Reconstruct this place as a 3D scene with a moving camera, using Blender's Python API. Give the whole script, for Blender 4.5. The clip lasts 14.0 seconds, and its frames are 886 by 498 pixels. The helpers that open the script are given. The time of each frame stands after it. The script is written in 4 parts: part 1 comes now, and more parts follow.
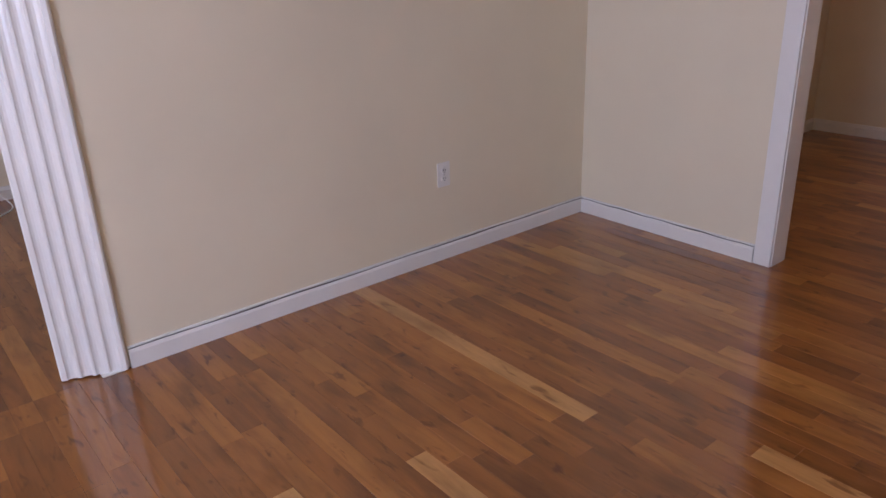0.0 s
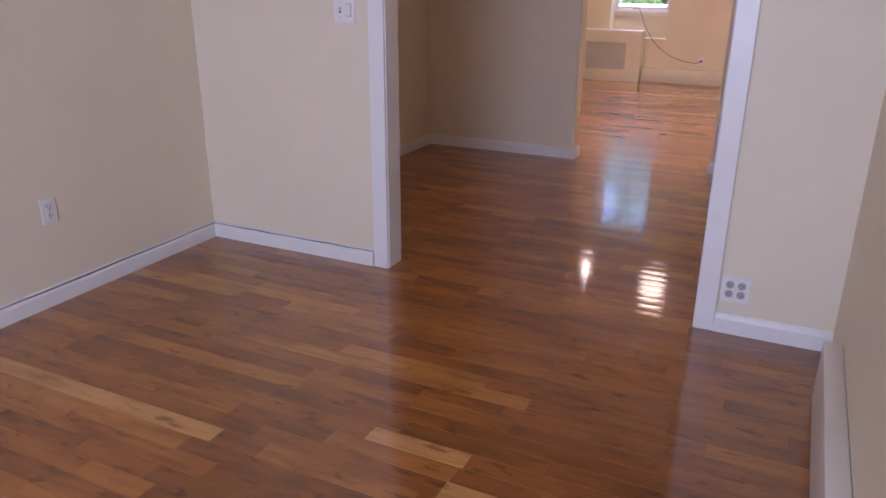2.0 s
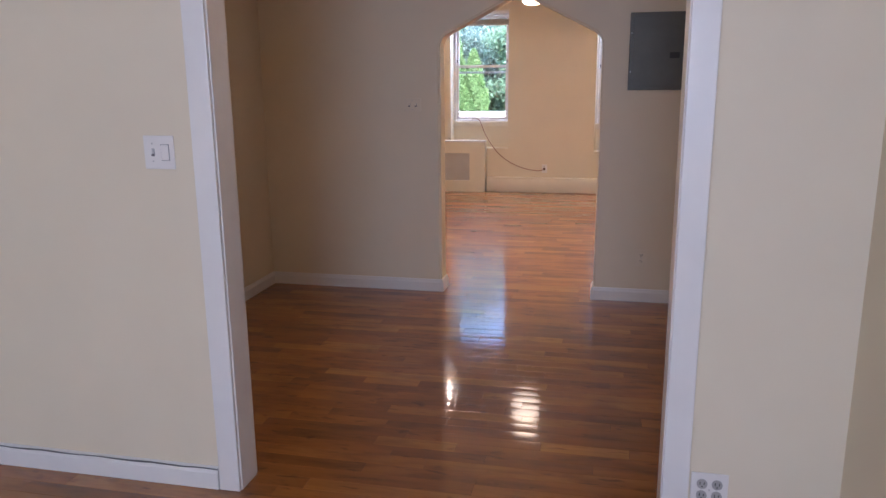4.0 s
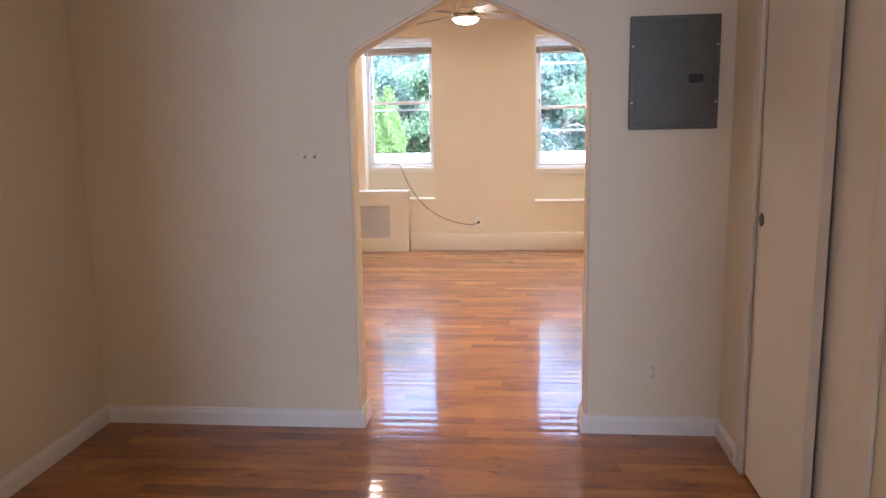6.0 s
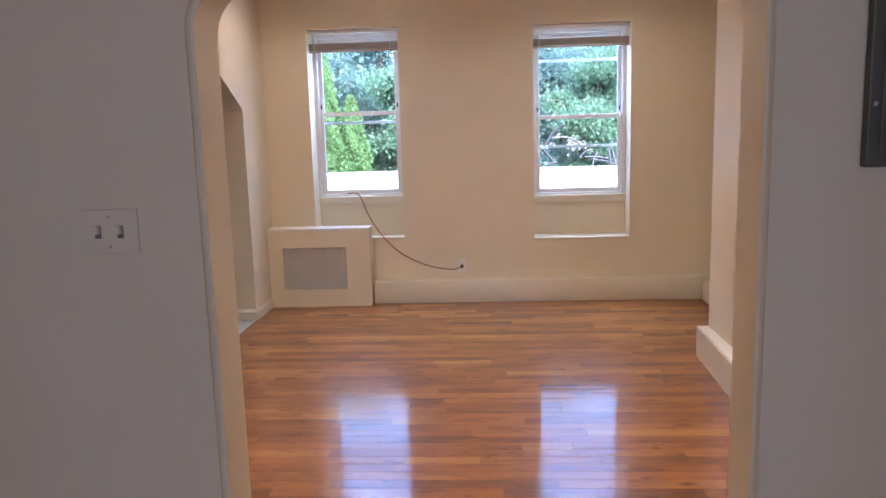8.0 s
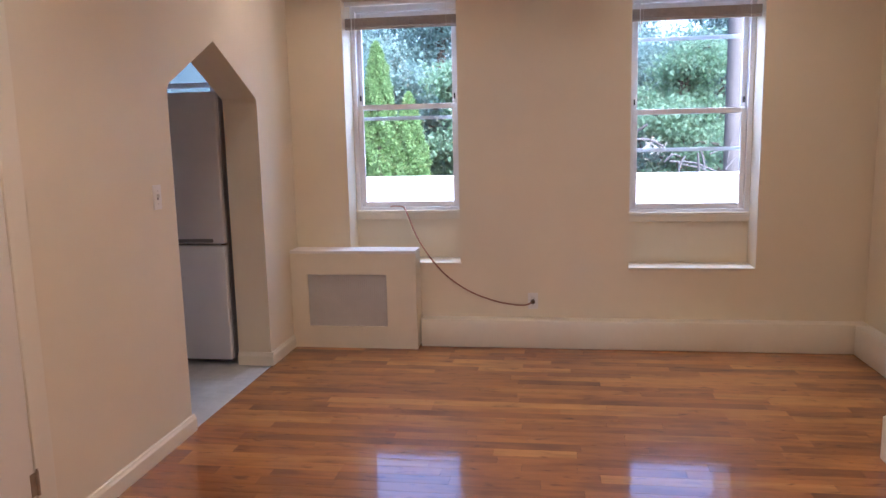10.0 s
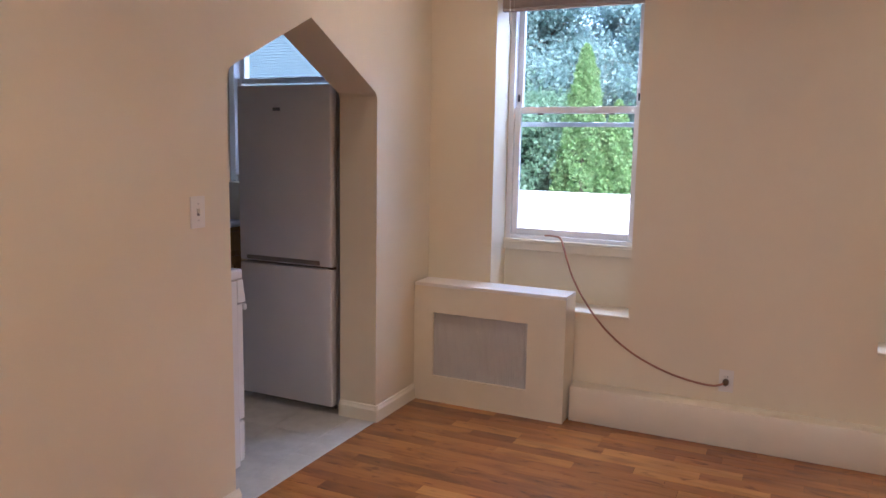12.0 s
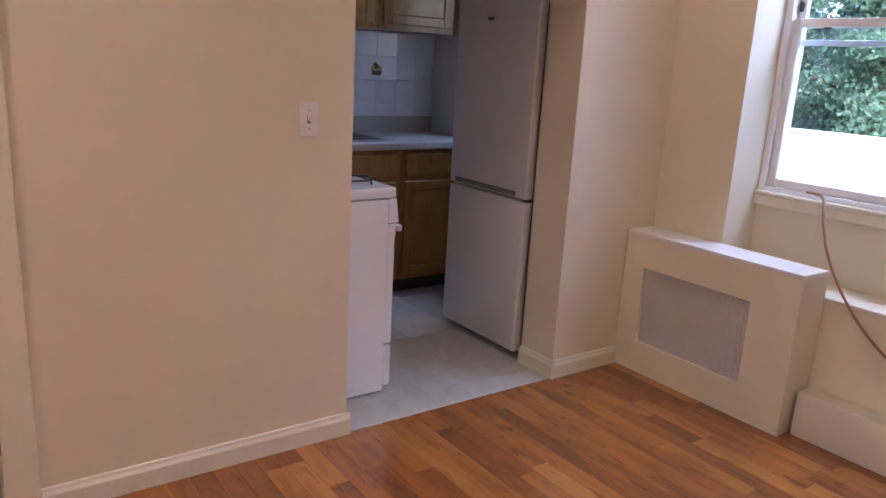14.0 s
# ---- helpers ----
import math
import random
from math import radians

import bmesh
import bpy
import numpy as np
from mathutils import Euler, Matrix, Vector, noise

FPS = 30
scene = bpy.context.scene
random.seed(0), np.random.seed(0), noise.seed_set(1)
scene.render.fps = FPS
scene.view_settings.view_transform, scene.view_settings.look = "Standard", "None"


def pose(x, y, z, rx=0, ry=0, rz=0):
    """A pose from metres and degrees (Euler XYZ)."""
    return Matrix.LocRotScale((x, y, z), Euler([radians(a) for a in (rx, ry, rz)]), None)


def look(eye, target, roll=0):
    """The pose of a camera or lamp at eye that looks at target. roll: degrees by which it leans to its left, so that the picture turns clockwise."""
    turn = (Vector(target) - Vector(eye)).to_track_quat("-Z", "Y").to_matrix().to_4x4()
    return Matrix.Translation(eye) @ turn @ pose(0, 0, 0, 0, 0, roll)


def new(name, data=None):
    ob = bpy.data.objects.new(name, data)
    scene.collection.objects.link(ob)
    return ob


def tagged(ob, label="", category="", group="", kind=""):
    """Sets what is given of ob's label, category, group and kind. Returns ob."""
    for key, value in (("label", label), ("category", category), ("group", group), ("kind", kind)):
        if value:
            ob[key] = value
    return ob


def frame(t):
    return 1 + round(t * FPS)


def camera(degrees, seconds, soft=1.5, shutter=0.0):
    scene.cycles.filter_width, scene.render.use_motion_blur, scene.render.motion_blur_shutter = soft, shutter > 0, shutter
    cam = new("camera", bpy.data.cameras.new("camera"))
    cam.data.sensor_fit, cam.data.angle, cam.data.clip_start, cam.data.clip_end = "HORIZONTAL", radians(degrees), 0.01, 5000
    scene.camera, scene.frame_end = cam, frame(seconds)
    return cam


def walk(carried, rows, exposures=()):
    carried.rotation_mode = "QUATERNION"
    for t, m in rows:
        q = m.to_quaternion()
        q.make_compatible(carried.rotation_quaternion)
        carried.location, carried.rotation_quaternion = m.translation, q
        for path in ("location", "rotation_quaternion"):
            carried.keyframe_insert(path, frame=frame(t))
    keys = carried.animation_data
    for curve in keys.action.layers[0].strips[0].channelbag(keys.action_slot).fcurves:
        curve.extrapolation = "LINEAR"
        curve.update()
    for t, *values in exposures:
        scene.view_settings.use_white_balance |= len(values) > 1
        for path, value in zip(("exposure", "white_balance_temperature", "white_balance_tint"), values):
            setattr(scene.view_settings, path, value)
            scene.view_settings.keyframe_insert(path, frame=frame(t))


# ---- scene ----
cam = camera(61.7, 14.0)
PATH = [
    (0, (0.206, -0.022, 1.408), (-1.242, 1.139, 0.662), -2.1),
    (0.5, (0.317, -0.017, 1.388), (-0.944, 1.327, 0.611), -1.0),
    (1, (0.433, 0.001, 1.389), (-0.59, 1.522, 0.587), -0.5),
    (1.5, (0.492, 0.012, 1.398), (-0.337, 1.658, 0.622), 0.6),
    (2, (0.468, 0.049, 1.414), (-0.337, 1.743, 0.718), 0.4),
    (2.5, (0.334, 0.156, 1.443), (-0.375, 1.941, 0.884), 0.5),
    (3, (0.196, 0.306, 1.493), (-0.312, 2.181, 1.02), -0.2),
    (3.2, (0.153, 0.388, 1.492), (-0.345, 2.268, 1.026), -0.5),
    (5.3, (-0.259, 1.891, 1.456), (-0.507, 3.84, 1.081), -0.5),
    (5.5, (-0.294, 2.079, 1.454), (-0.532, 4.031, 1.089), -0.7),
    (6, (-0.375, 2.511, 1.473), (-0.577, 4.471, 1.131), -1.1),
    (6.5, (-0.432, 2.985, 1.491), (-0.628, 4.949, 1.168), -1.2),
    (7, (-0.526, 3.422, 1.508), (-0.69, 5.391, 1.198), -1.6),
    (7.2, (-0.549, 3.649, 1.531), (-0.677, 5.62, 1.219), -1.8),
    (9.3, (-0.61, 5.42, 1.448), (-0.749, 7.389, 1.13), -1.2),
    (9.5, (-0.631, 5.544, 1.451), (-0.786, 7.512, 1.131), -1.0),
    (10, (-0.696, 5.866, 1.478), (-0.987, 7.821, 1.172), -1.3),
    (10.5, (-0.698, 6.137, 1.464), (-1.142, 8.067, 1.184), -1.2),
    (11, (-0.672, 6.443, 1.46), (-1.4, 8.286, 1.19), -0.4),
    (11.5, (-0.676, 6.783, 1.453), (-1.479, 8.594, 1.177), 0.7),
    (12, (-0.588, 7.068, 1.47), (-1.432, 8.86, 1.193), 1.0),
    (12.5, (-0.413, 7.378, 1.48), (-1.452, 9.063, 1.197), 2.4),
    (13, (-0.367, 7.646, 1.457), (-1.593, 9.198, 1.16), 3.6),
    (13.5, (-0.314, 7.846, 1.446), (-1.724, 9.202, 1.032), 2.6),
    (14, (-0.179, 7.993, 1.431), (-1.75, 9.129, 0.942), 3.2),
]
EXPOSURES = [(0, 2.86, 6250, 36), (0.5, 3.08, 6050, 38), (1.5, 3.1, 5850, 40), (3.0, 2.98, 5900, 34), (5.5, 3.32, 5850, 24), (6.0, 3.62, 5800, 23), (6.5, 3.57, 5700, 22), (7.2, 3.26, 5550, 23), (9.3, 2.68, 5400, 25), (11, 2.64, 5850, 34), (12, 2.62, 5550, 28), (13, 2.6, 5450, 25), (14, 2.64, 5600, 32)]
walk(cam, [(t, look(eye, target, roll)) for t, eye, target, roll in PATH], EXPOSURES)

SKY, SUN = 0.15, 2.8
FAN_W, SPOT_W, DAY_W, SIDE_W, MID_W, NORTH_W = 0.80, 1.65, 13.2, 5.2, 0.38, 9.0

# ---- helpers of this scene ----
def shape():
    return bmesh.new()


def box(bm, x0, x1, y0, y1, z0, z1, bevel=0.0, seg=2):
    r = bmesh.ops.create_cube(bm, size=1.0)
    vs = r["verts"]
    for v in vs:
        v.co = Vector(((x0 + x1) / 2 + v.co.x * (x1 - x0), (y0 + y1) / 2 + v.co.y * (y1 - y0), (z0 + z1) / 2 + v.co.z * (z1 - z0)))
    if bevel:
        es = list({e for v in vs for e in v.link_edges})
        bmesh.ops.bevel(bm, geom=es, offset=bevel, segments=seg, affect="EDGES", profile=0.5)
    return bm


def tube(bm, a, b, r, r2=None, n=16, caps=True):
    a, b = Vector(a), Vector(b)
    d = b - a
    m = Matrix.Translation((a + b) / 2) @ d.to_track_quat("Z", "Y").to_matrix().to_4x4()
    bmesh.ops.create_cone(bm, cap_ends=caps, segments=n, radius1=r, radius2=r if r2 is None else r2, depth=d.length, matrix=m)
    return bm


def lathe(bm, rings, centre, axis="Z", n=28):
    """rings: (radius, height) along the axis."""
    turn = {"Z": Matrix(), "X": Matrix.Rotation(radians(90), 4, "Y"), "Y": Matrix.Rotation(radians(-90), 4, "X")}[axis]
    m = Matrix.Translation(centre) @ turn
    loops = []
    for r, h in rings:
        loops.append([bm.verts.new(m @ Vector((r * math.cos(2 * math.pi * i / n), r * math.sin(2 * math.pi * i / n), h))) for i in range(n)])
    for a, b in zip(loops, loops[1:]):
        for i in range(n):
            bm.faces.new((a[i], a[(i + 1) % n], b[(i + 1) % n], b[i]))
    for lp in (loops[0], loops[-1]):
        bm.faces.new(lp)
    bmesh.ops.recalc_face_normals(bm, faces=bm.faces[:])
    return bm


def prism(bm, pts, axis, a, b):
    """Extrudes an outline; axis 'y': points are (x, z), axis 'x': points are (y, z), axis 'z': (x, y)."""
    def at(p, d):
        return {"y": (p[0], d, p[1]), "x": (d, p[0], p[1]), "z": (p[0], p[1], d)}[axis]
    va = [bm.verts.new(at(p, a)) for p in pts]
    vb = [bm.verts.new(at(p, b)) for p in pts]
    fs = [bm.faces.new(va), bm.faces.new(list(reversed(vb)))]
    for i in range(len(pts)):
        j = (i + 1) % len(pts)
        fs.append(bm.faces.new((va[j], va[i], vb[i], vb[j])))
    bmesh.ops.recalc_face_normals(bm, faces=fs)
    return bm


def sweep(bm, pts, r, n=10):
    """A round cable along points."""
    loops = []
    for i, p in enumerate(pts):
        p = Vector(p)
        d = (Vector(pts[min(i + 1, len(pts) - 1)]) - Vector(pts[max(i - 1, 0)])).normalized()
        q = d.to_track_quat("Z", "Y")
        loops.append([bm.verts.new(p + q @ Vector((r * math.cos(2 * math.pi * k / n), r * math.sin(2 * math.pi * k / n), 0))) for k in range(n)])
    for a, b in zip(loops, loops[1:]):
        for k in range(n):
            bm.faces.new((a[k], a[(k + 1) % n], b[(k + 1) % n], b[k]))
    bm.faces.new(loops[0]), bm.faces.new(loops[-1])
    bmesh.ops.recalc_face_normals(bm, faces=bm.faces[:])
    return bm


def mesh_of(name, bm, material, smooth=False):
    me = bpy.data.meshes.new(name)
    bm.to_mesh(me)
    bm.free()
    if material:
        me.materials.append(material)
    if smooth:
        for p in me.polygons:
            p.use_smooth = True
        me.set_sharp_from_angle(angle=radians(35))
    return me


def part(name, bm, material, parent=None, label="", smooth=False):
    ob = new(name, mesh_of(name, bm, material, smooth))
    if parent:
        ob.parent = parent
        ob.matrix_parent_inverse = parent.matrix_basis.inverted()
    if label:
        tagged(ob, label)
    return ob


def setting(name, bm, material, label, category, smooth=False):
    return tagged(part(name, bm, material, None, "", smooth), label, category, "", "structure")


def thing(name, at, label, category, group=""):
    ob = new(name)
    ob.matrix_basis = pose(*at)
    ob.empty_display_size = 0.05
    return tagged(ob, label, category, group)


# ---- world and light ----
world = bpy.data.worlds.new("sky")
scene.world = world
world.use_nodes = True
wn = world.node_tree
sky = wn.nodes.new("ShaderNodeTexSky")
sky.sky_type, sky.sun_disc, sky.sun_elevation, sky.sun_rotation = "NISHITA", False, radians(48), radians(149.5)
sky.air_density, sky.dust_density = 1.0, 2.5
wn.links.new(sky.outputs[0], wn.nodes["Background"].inputs[0])
wn.nodes["Background"].inputs[1].default_value = SKY

sun = new("sun", bpy.data.lights.new("sun", "SUN"))
sun.data.energy, sun.data.angle, sun.data.color = SUN, radians(45), (1.0, 0.95, 0.88)
sun.matrix_basis = look((0, 0, 20), (-0.51 * 14, 0.86 * 14, 20 - 15.5))


def lamp_disc(name, at, radius, watts, colour, spread=170):
    ob = new(name, bpy.data.lights.new(name, "AREA"))
    ob.data.shape, ob.data.size, ob.data.energy, ob.data.color = "DISK", radius * 2, watts, colour
    ob.data.spread = radians(spread)
    ob.matrix_basis = look(at, (at[0], at[1], at[2] - 1), 0)
    return ob


WARM = (1.0, 0.81, 0.56)


# ---- materials ----
def nodes_of(name):
    m = bpy.data.materials.new(name)
    m.use_nodes = True
    nt = m.node_tree
    return m, nt, nt.nodes["Principled BSDF"]


def add(nt, kind, **inputs):
    n = nt.nodes.new(kind)
    for k, v in inputs.items():
        n.inputs[k.replace("_", " ")].default_value = v
    return n


def ramp(nt, source, stops):
    r = nt.nodes.new("ShaderNodeValToRGB")
    while len(r.color_ramp.elements) < len(stops):
        r.color_ramp.elements.new(0.5)
    for e, (p, c) in zip(r.color_ramp.elements, stops):
        e.position, e.color = p, (*c, 1)
    nt.links.new(source, r.inputs[0])
    return r


def paint(name, colour, rough=0.5, mottle=0.05, scale=3.0, grain=60.0, bump=0.08, dist=0.002, metal=0.0, spec=0.5, coat=0.0):
    """A painted or plain surface: slow mottling, fine relief."""
    m, nt, b = nodes_of(name)
    geo = nt.nodes.new("ShaderNodeNewGeometry")
    n1 = add(nt, "ShaderNodeTexNoise", Scale=scale, Detail=4.0, Roughness=0.6)
    n2 = add(nt, "ShaderNodeTexNoise", Scale=grain, Detail=3.0, Roughness=0.55)
    for n in (n1, n2):
        nt.links.new(geo.outputs["Position"], n.inputs["Vector"])
    lo = tuple(max(0.0, c * (1 - mottle)) for c in colour)
    hi = tuple(min(1.0, c * (1 + mottle)) for c in colour)
    r = ramp(nt, n1.outputs[0], [(0.3, lo), (0.7, hi)])
    nt.links.new(r.outputs[0], b.inputs["Base Color"])
    rr = add(nt, "ShaderNodeMapRange")
    rr.inputs["To Min"].default_value, rr.inputs["To Max"].default_value = max(0.02, rough - 0.06), min(1, rough + 0.08)
    nt.links.new(n1.outputs[0], rr.inputs[0])
    nt.links.new(rr.outputs[0], b.inputs["Roughness"])
    bp = add(nt, "ShaderNodeBump", Strength=bump, Distance=dist)
    nt.links.new(n2.outputs[0], bp.inputs["Height"])
    nt.links.new(bp.outputs[0], b.inputs["Normal"])
    b.inputs["Metallic"].default_value = metal
    b.inputs["Specular IOR Level"].default_value = spec
    b.inputs["Coat Weight"].default_value = coat
    return m


def wood(name, dark, mid, light, per_object=True, along="x", rough=0.2, coat=0.3, fixed=None, grain=1.0):
    """Boards: tone from the piece's random value, grain along its length, dark flecks."""
    m, nt, b = nodes_of(name)
    geo = nt.nodes.new("ShaderNodeNewGeometry")
    if per_object:
        rnd = nt.nodes.new("ShaderNodeObjectInfo").outputs["Random"]
    else:
        rnd = geo.outputs["Random Per Island"]
    sc = nt.nodes.new("ShaderNodeVectorMath")
    sc.operation = "MULTIPLY"
    sc.inputs[1].default_value = {"x": (2.4, 22, 22), "z": (22, 22, 2.4), "y": (22, 2.4, 22)}[along]
    nt.links.new(geo.outputs["Position"], sc.inputs[0])
    off = nt.nodes.new("ShaderNodeVectorMath")
    off.operation = "SCALE"
    off.inputs[0].default_value = (37.0, 91.0, 53.0)
    nt.links.new(rnd, off.inputs["Scale"])
    sm = nt.nodes.new("ShaderNodeVectorMath")
    nt.links.new(sc.outputs[0], sm.inputs[0])
    nt.links.new(off.outputs[0], sm.inputs[1])
    g1 = add(nt, "ShaderNodeTexNoise", Scale=1.0, Detail=6.0, Roughness=0.62, Distortion=0.8)
    nt.links.new(sm.outputs[0], g1.inputs["Vector"])
    sc2 = nt.nodes.new("ShaderNodeVectorMath")
    sc2.operation = "MULTIPLY"
    sc2.inputs[1].default_value = {"x": (3.0, 9, 9), "z": (9, 9, 3.0), "y": (9, 3.0, 9)}[along]
    nt.links.new(geo.outputs["Position"], sc2.inputs[0])
    sm2 = nt.nodes.new("ShaderNodeVectorMath")
    nt.links.new(sc2.outputs[0], sm2.inputs[0])
    nt.links.new(off.outputs[0], sm2.inputs[1])
    g2 = add(nt, "ShaderNodeTexNoise", Scale=1.0, Detail=3.0, Roughness=0.5)
    nt.links.new(sm2.outputs[0], g2.inputs["Vector"])
    if fixed is None:
        tone = ramp(nt, rnd, [(0.0, dark), (0.3, tuple((a + c) / 2 for a, c in zip(dark, mid))), (0.7, mid), (0.93, tuple((a * 0.6 + c * 0.4) for a, c in zip(mid, light))), (1.0, light)])
        tone_out = tone.outputs[0]
    else:
        rgb = nt.nodes.new("ShaderNodeRGB")
        rgb.outputs[0].default_value = (*fixed, 1)
        tone_out = rgb.outputs[0]
    k = 1 - 0.38 * grain
    gr = ramp(nt, g1.outputs[0], [(0.30, (k * 0.92, k * 0.88, k * 0.82)), (0.50, (0.95, 0.94, 0.92)), (0.72, (1.12, 1.10, 1.06))])
    mx = nt.nodes.new("ShaderNodeMix")
    mx.data_type, mx.blend_type = "RGBA", "MULTIPLY"
    mx.inputs["Factor"].default_value = 1.0
    nt.links.new(tone_out, mx.inputs["A"])
    nt.links.new(gr.outputs[0], mx.inputs["B"])
    st = ramp(nt, g2.outputs[0], [(0.28, (0.52, 0.45, 0.40)), (0.50, (0.97, 0.96, 0.95)), (0.8, (1.1, 1.08, 1.04))])
    mx2 = nt.nodes.new("ShaderNodeMix")
    mx2.data_type, mx2.blend_type = "RGBA", "MULTIPLY"
    mx2.inputs["Factor"].default_value = 0.85 * min(1.0, 2 * grain)
    nt.links.new(mx.outputs["Result"], mx2.inputs["A"])
    nt.links.new(st.outputs[0], mx2.inputs["B"])
    sc3 = nt.nodes.new("ShaderNodeVectorMath")
    sc3.operation = "MULTIPLY"
    sc3.inputs[1].default_value = {"x": (9, 30, 30), "z": (30, 30, 9), "y": (30, 9, 30)}[along]
    nt.links.new(geo.outputs["Position"], sc3.inputs[0])
    g3 = add(nt, "ShaderNodeTexNoise", Scale=1.0, Detail=2.0, Roughness=0.5, Distortion=0.6)
    nt.links.new(sc3.outputs[0], g3.inputs["Vector"])
    knots = ramp(nt, g3.outputs[0], [(0.26, (0.46, 0.39, 0.34)), (0.39, (1, 1, 1))])
    mx3 = nt.nodes.new("ShaderNodeMix")
    mx3.data_type, mx3.blend_type = "RGBA", "MULTIPLY"
    mx3.inputs["Factor"].default_value = 0.9 * min(1.0, 2 * grain)
    nt.links.new(mx2.outputs["Result"], mx3.inputs["A"])
    nt.links.new(knots.outputs[0], mx3.inputs["B"])
    nt.links.new(mx3.outputs["Result"], b.inputs["Base Color"])
    b.inputs["Roughness"].default_value = rough
    b.inputs["Coat Weight"].default_value = coat
    b.inputs["Coat Roughness"].default_value = 0.085
    b.inputs["Coat IOR"].default_value = 1.66
    b.inputs["Specular IOR Level"].default_value = 0.12
    wave = add(nt, "ShaderNodeTexNoise", Scale=5.0, Detail=2.0)
    nt.links.new(geo.outputs["Position"], wave.inputs["Vector"])
    b1 = add(nt, "ShaderNodeBump", Strength=0.05, Distance=0.002)
    b2 = add(nt, "ShaderNodeBump", Strength=0.12, Distance=0.004)
    nt.links.new(g1.outputs[0], b1.inputs["Height"])
    nt.links.new(wave.outputs[0], b2.inputs["Height"])
    nt.links.new(b2.outputs[0], b1.inputs["Normal"])
    nt.links.new(b1.outputs[0], b.inputs["Normal"])
    nt.links.new(b2.outputs[0], b.inputs["Coat Normal"])
    return m


def glow(name, colour, strength):
    m, nt, b = nodes_of(name)
    b.inputs["Base Color"].default_value = (*colour, 1)
    b.inputs["Emission Color"].default_value = (*colour, 1)
    b.inputs["Emission Strength"].default_value = strength
    return m


def glass(name):
    m, nt, b = nodes_of(name)
    b.inputs["Base Color"].default_value = (0.85, 0.95, 1.0, 1)
    b.inputs["Transmission Weight"].default_value = 1.0
    b.inputs["Roughness"].default_value = 0.0
    b.inputs["IOR"].default_value = 1.45
    return m


M_WALL = paint("wall_paint", (0.775, 0.685, 0.515), 0.55, 0.03, 1.6, 140, 0.10, 0.0015)
M_CEIL = paint("ceiling_paint", (0.82, 0.79, 0.74), 0.7, 0.02, 1.5, 120, 0.1, 0.001)
M_TRIM = paint("trim_paint", (0.80, 0.78, 0.74), 0.32, 0.03, 5, 50, 0.12, 0.002)
M_CREAM = paint("cream_paint", (0.79, 0.725, 0.58), 0.38, 0.03, 4, 60, 0.12, 0.002)
M_DOOR = paint("door_paint", (0.76, 0.71, 0.62), 0.38, 0.03, 3, 50, 0.1, 0.0015)
M_VINYL = paint("window_vinyl", (0.82, 0.82, 0.82), 0.35, 0.02, 6, 80, 0.05, 0.001)
M_PLATE = paint("plate_plastic", (0.80, 0.77, 0.72), 0.3, 0.02, 10, 100, 0.03, 0.001)
M_RECEPT = paint("receptacle_grey", (0.40, 0.38, 0.35), 0.4, 0.05, 20, 100, 0.03, 0.001)
M_PAINTED_PLATE = paint("painted_plate", (0.775, 0.69, 0.53), 0.4, 0.03, 10, 100, 0.03, 0.001)
M_DARK = paint("dark_slot", (0.02, 0.02, 0.02), 0.5)
M_PANEL = paint("panel_steel", (0.100, 0.096, 0.074), 0.42, 0.12, 7, 90, 0.08, 0.001, metal=0.2)
M_BRASS = paint("brass", (0.75, 0.52, 0.18), 0.18, 0.1, 8, 60, 0.05, 0.001, metal=1.0)
M_BRONZE = paint("aged_bronze", (0.12, 0.08, 0.05), 0.35, 0.2, 20, 80, 0.1, 0.001, metal=0.9)
M_NICKEL = paint("brushed_nickel", (0.62, 0.58, 0.52), 0.25, 0.05, 20, 200, 0.04, 0.0005, metal=1.0)
M_STEEL = paint("hinge_steel", (0.55, 0.53, 0.5), 0.35, 0.1, 20, 80, 0.05, 0.0005, metal=1.0)
M_HINGE = paint("tarnished_hinge", (0.33, 0.25, 0.17), 0.45, 0.15, 20, 80, 0.05, 0.0005, metal=0.4)
M_BLADE = paint("fan_blade_grey", (0.30, 0.29, 0.29), 0.4, 0.06, 6, 60, 0.05, 0.001)
M_GRILLE = paint("grille_steel", (0.55, 0.54, 0.52), 0.5, 0.04, 6, 60, 0.05, 0.001)
M_BLIND = paint("blind_slats", (0.42, 0.36, 0.31), 0.5, 0.1, 30, 60, 0.05, 0.001)
M_CABLE = paint("pink_brown_cable", (0.36, 0.17, 0.11), 0.5, 0.08, 20, 100, 0.05, 0.001)
M_WCABLE = paint("white_cable", (0.75, 0.74, 0.70), 0.45, 0.05)
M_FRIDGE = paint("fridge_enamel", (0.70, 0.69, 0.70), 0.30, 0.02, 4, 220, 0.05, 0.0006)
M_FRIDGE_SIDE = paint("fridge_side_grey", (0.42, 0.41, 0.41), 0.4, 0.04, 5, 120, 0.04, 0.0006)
M_GASKET = paint("gasket_grey", (0.16, 0.15, 0.15), 0.6, 0.1)
M_LOGO = paint("logo_grey", (0.18, 0.18, 0.2), 0.3, 0.1, metal=0.6)
M_STOVE = paint("stove_enamel", (0.82, 0.82, 0.83), 0.22, 0.02, 4, 160, 0.03, 0.0005, coat=0.3)
M_IRON = paint("cast_iron", (0.02, 0.02, 0.02), 0.5, 0.2, 20, 120, 0.2, 0.001)
M_COUNTER = paint("laminate_counter", (0.50, 0.48, 0.46), 0.35, 0.08, 60, 150, 0.04, 0.0006)
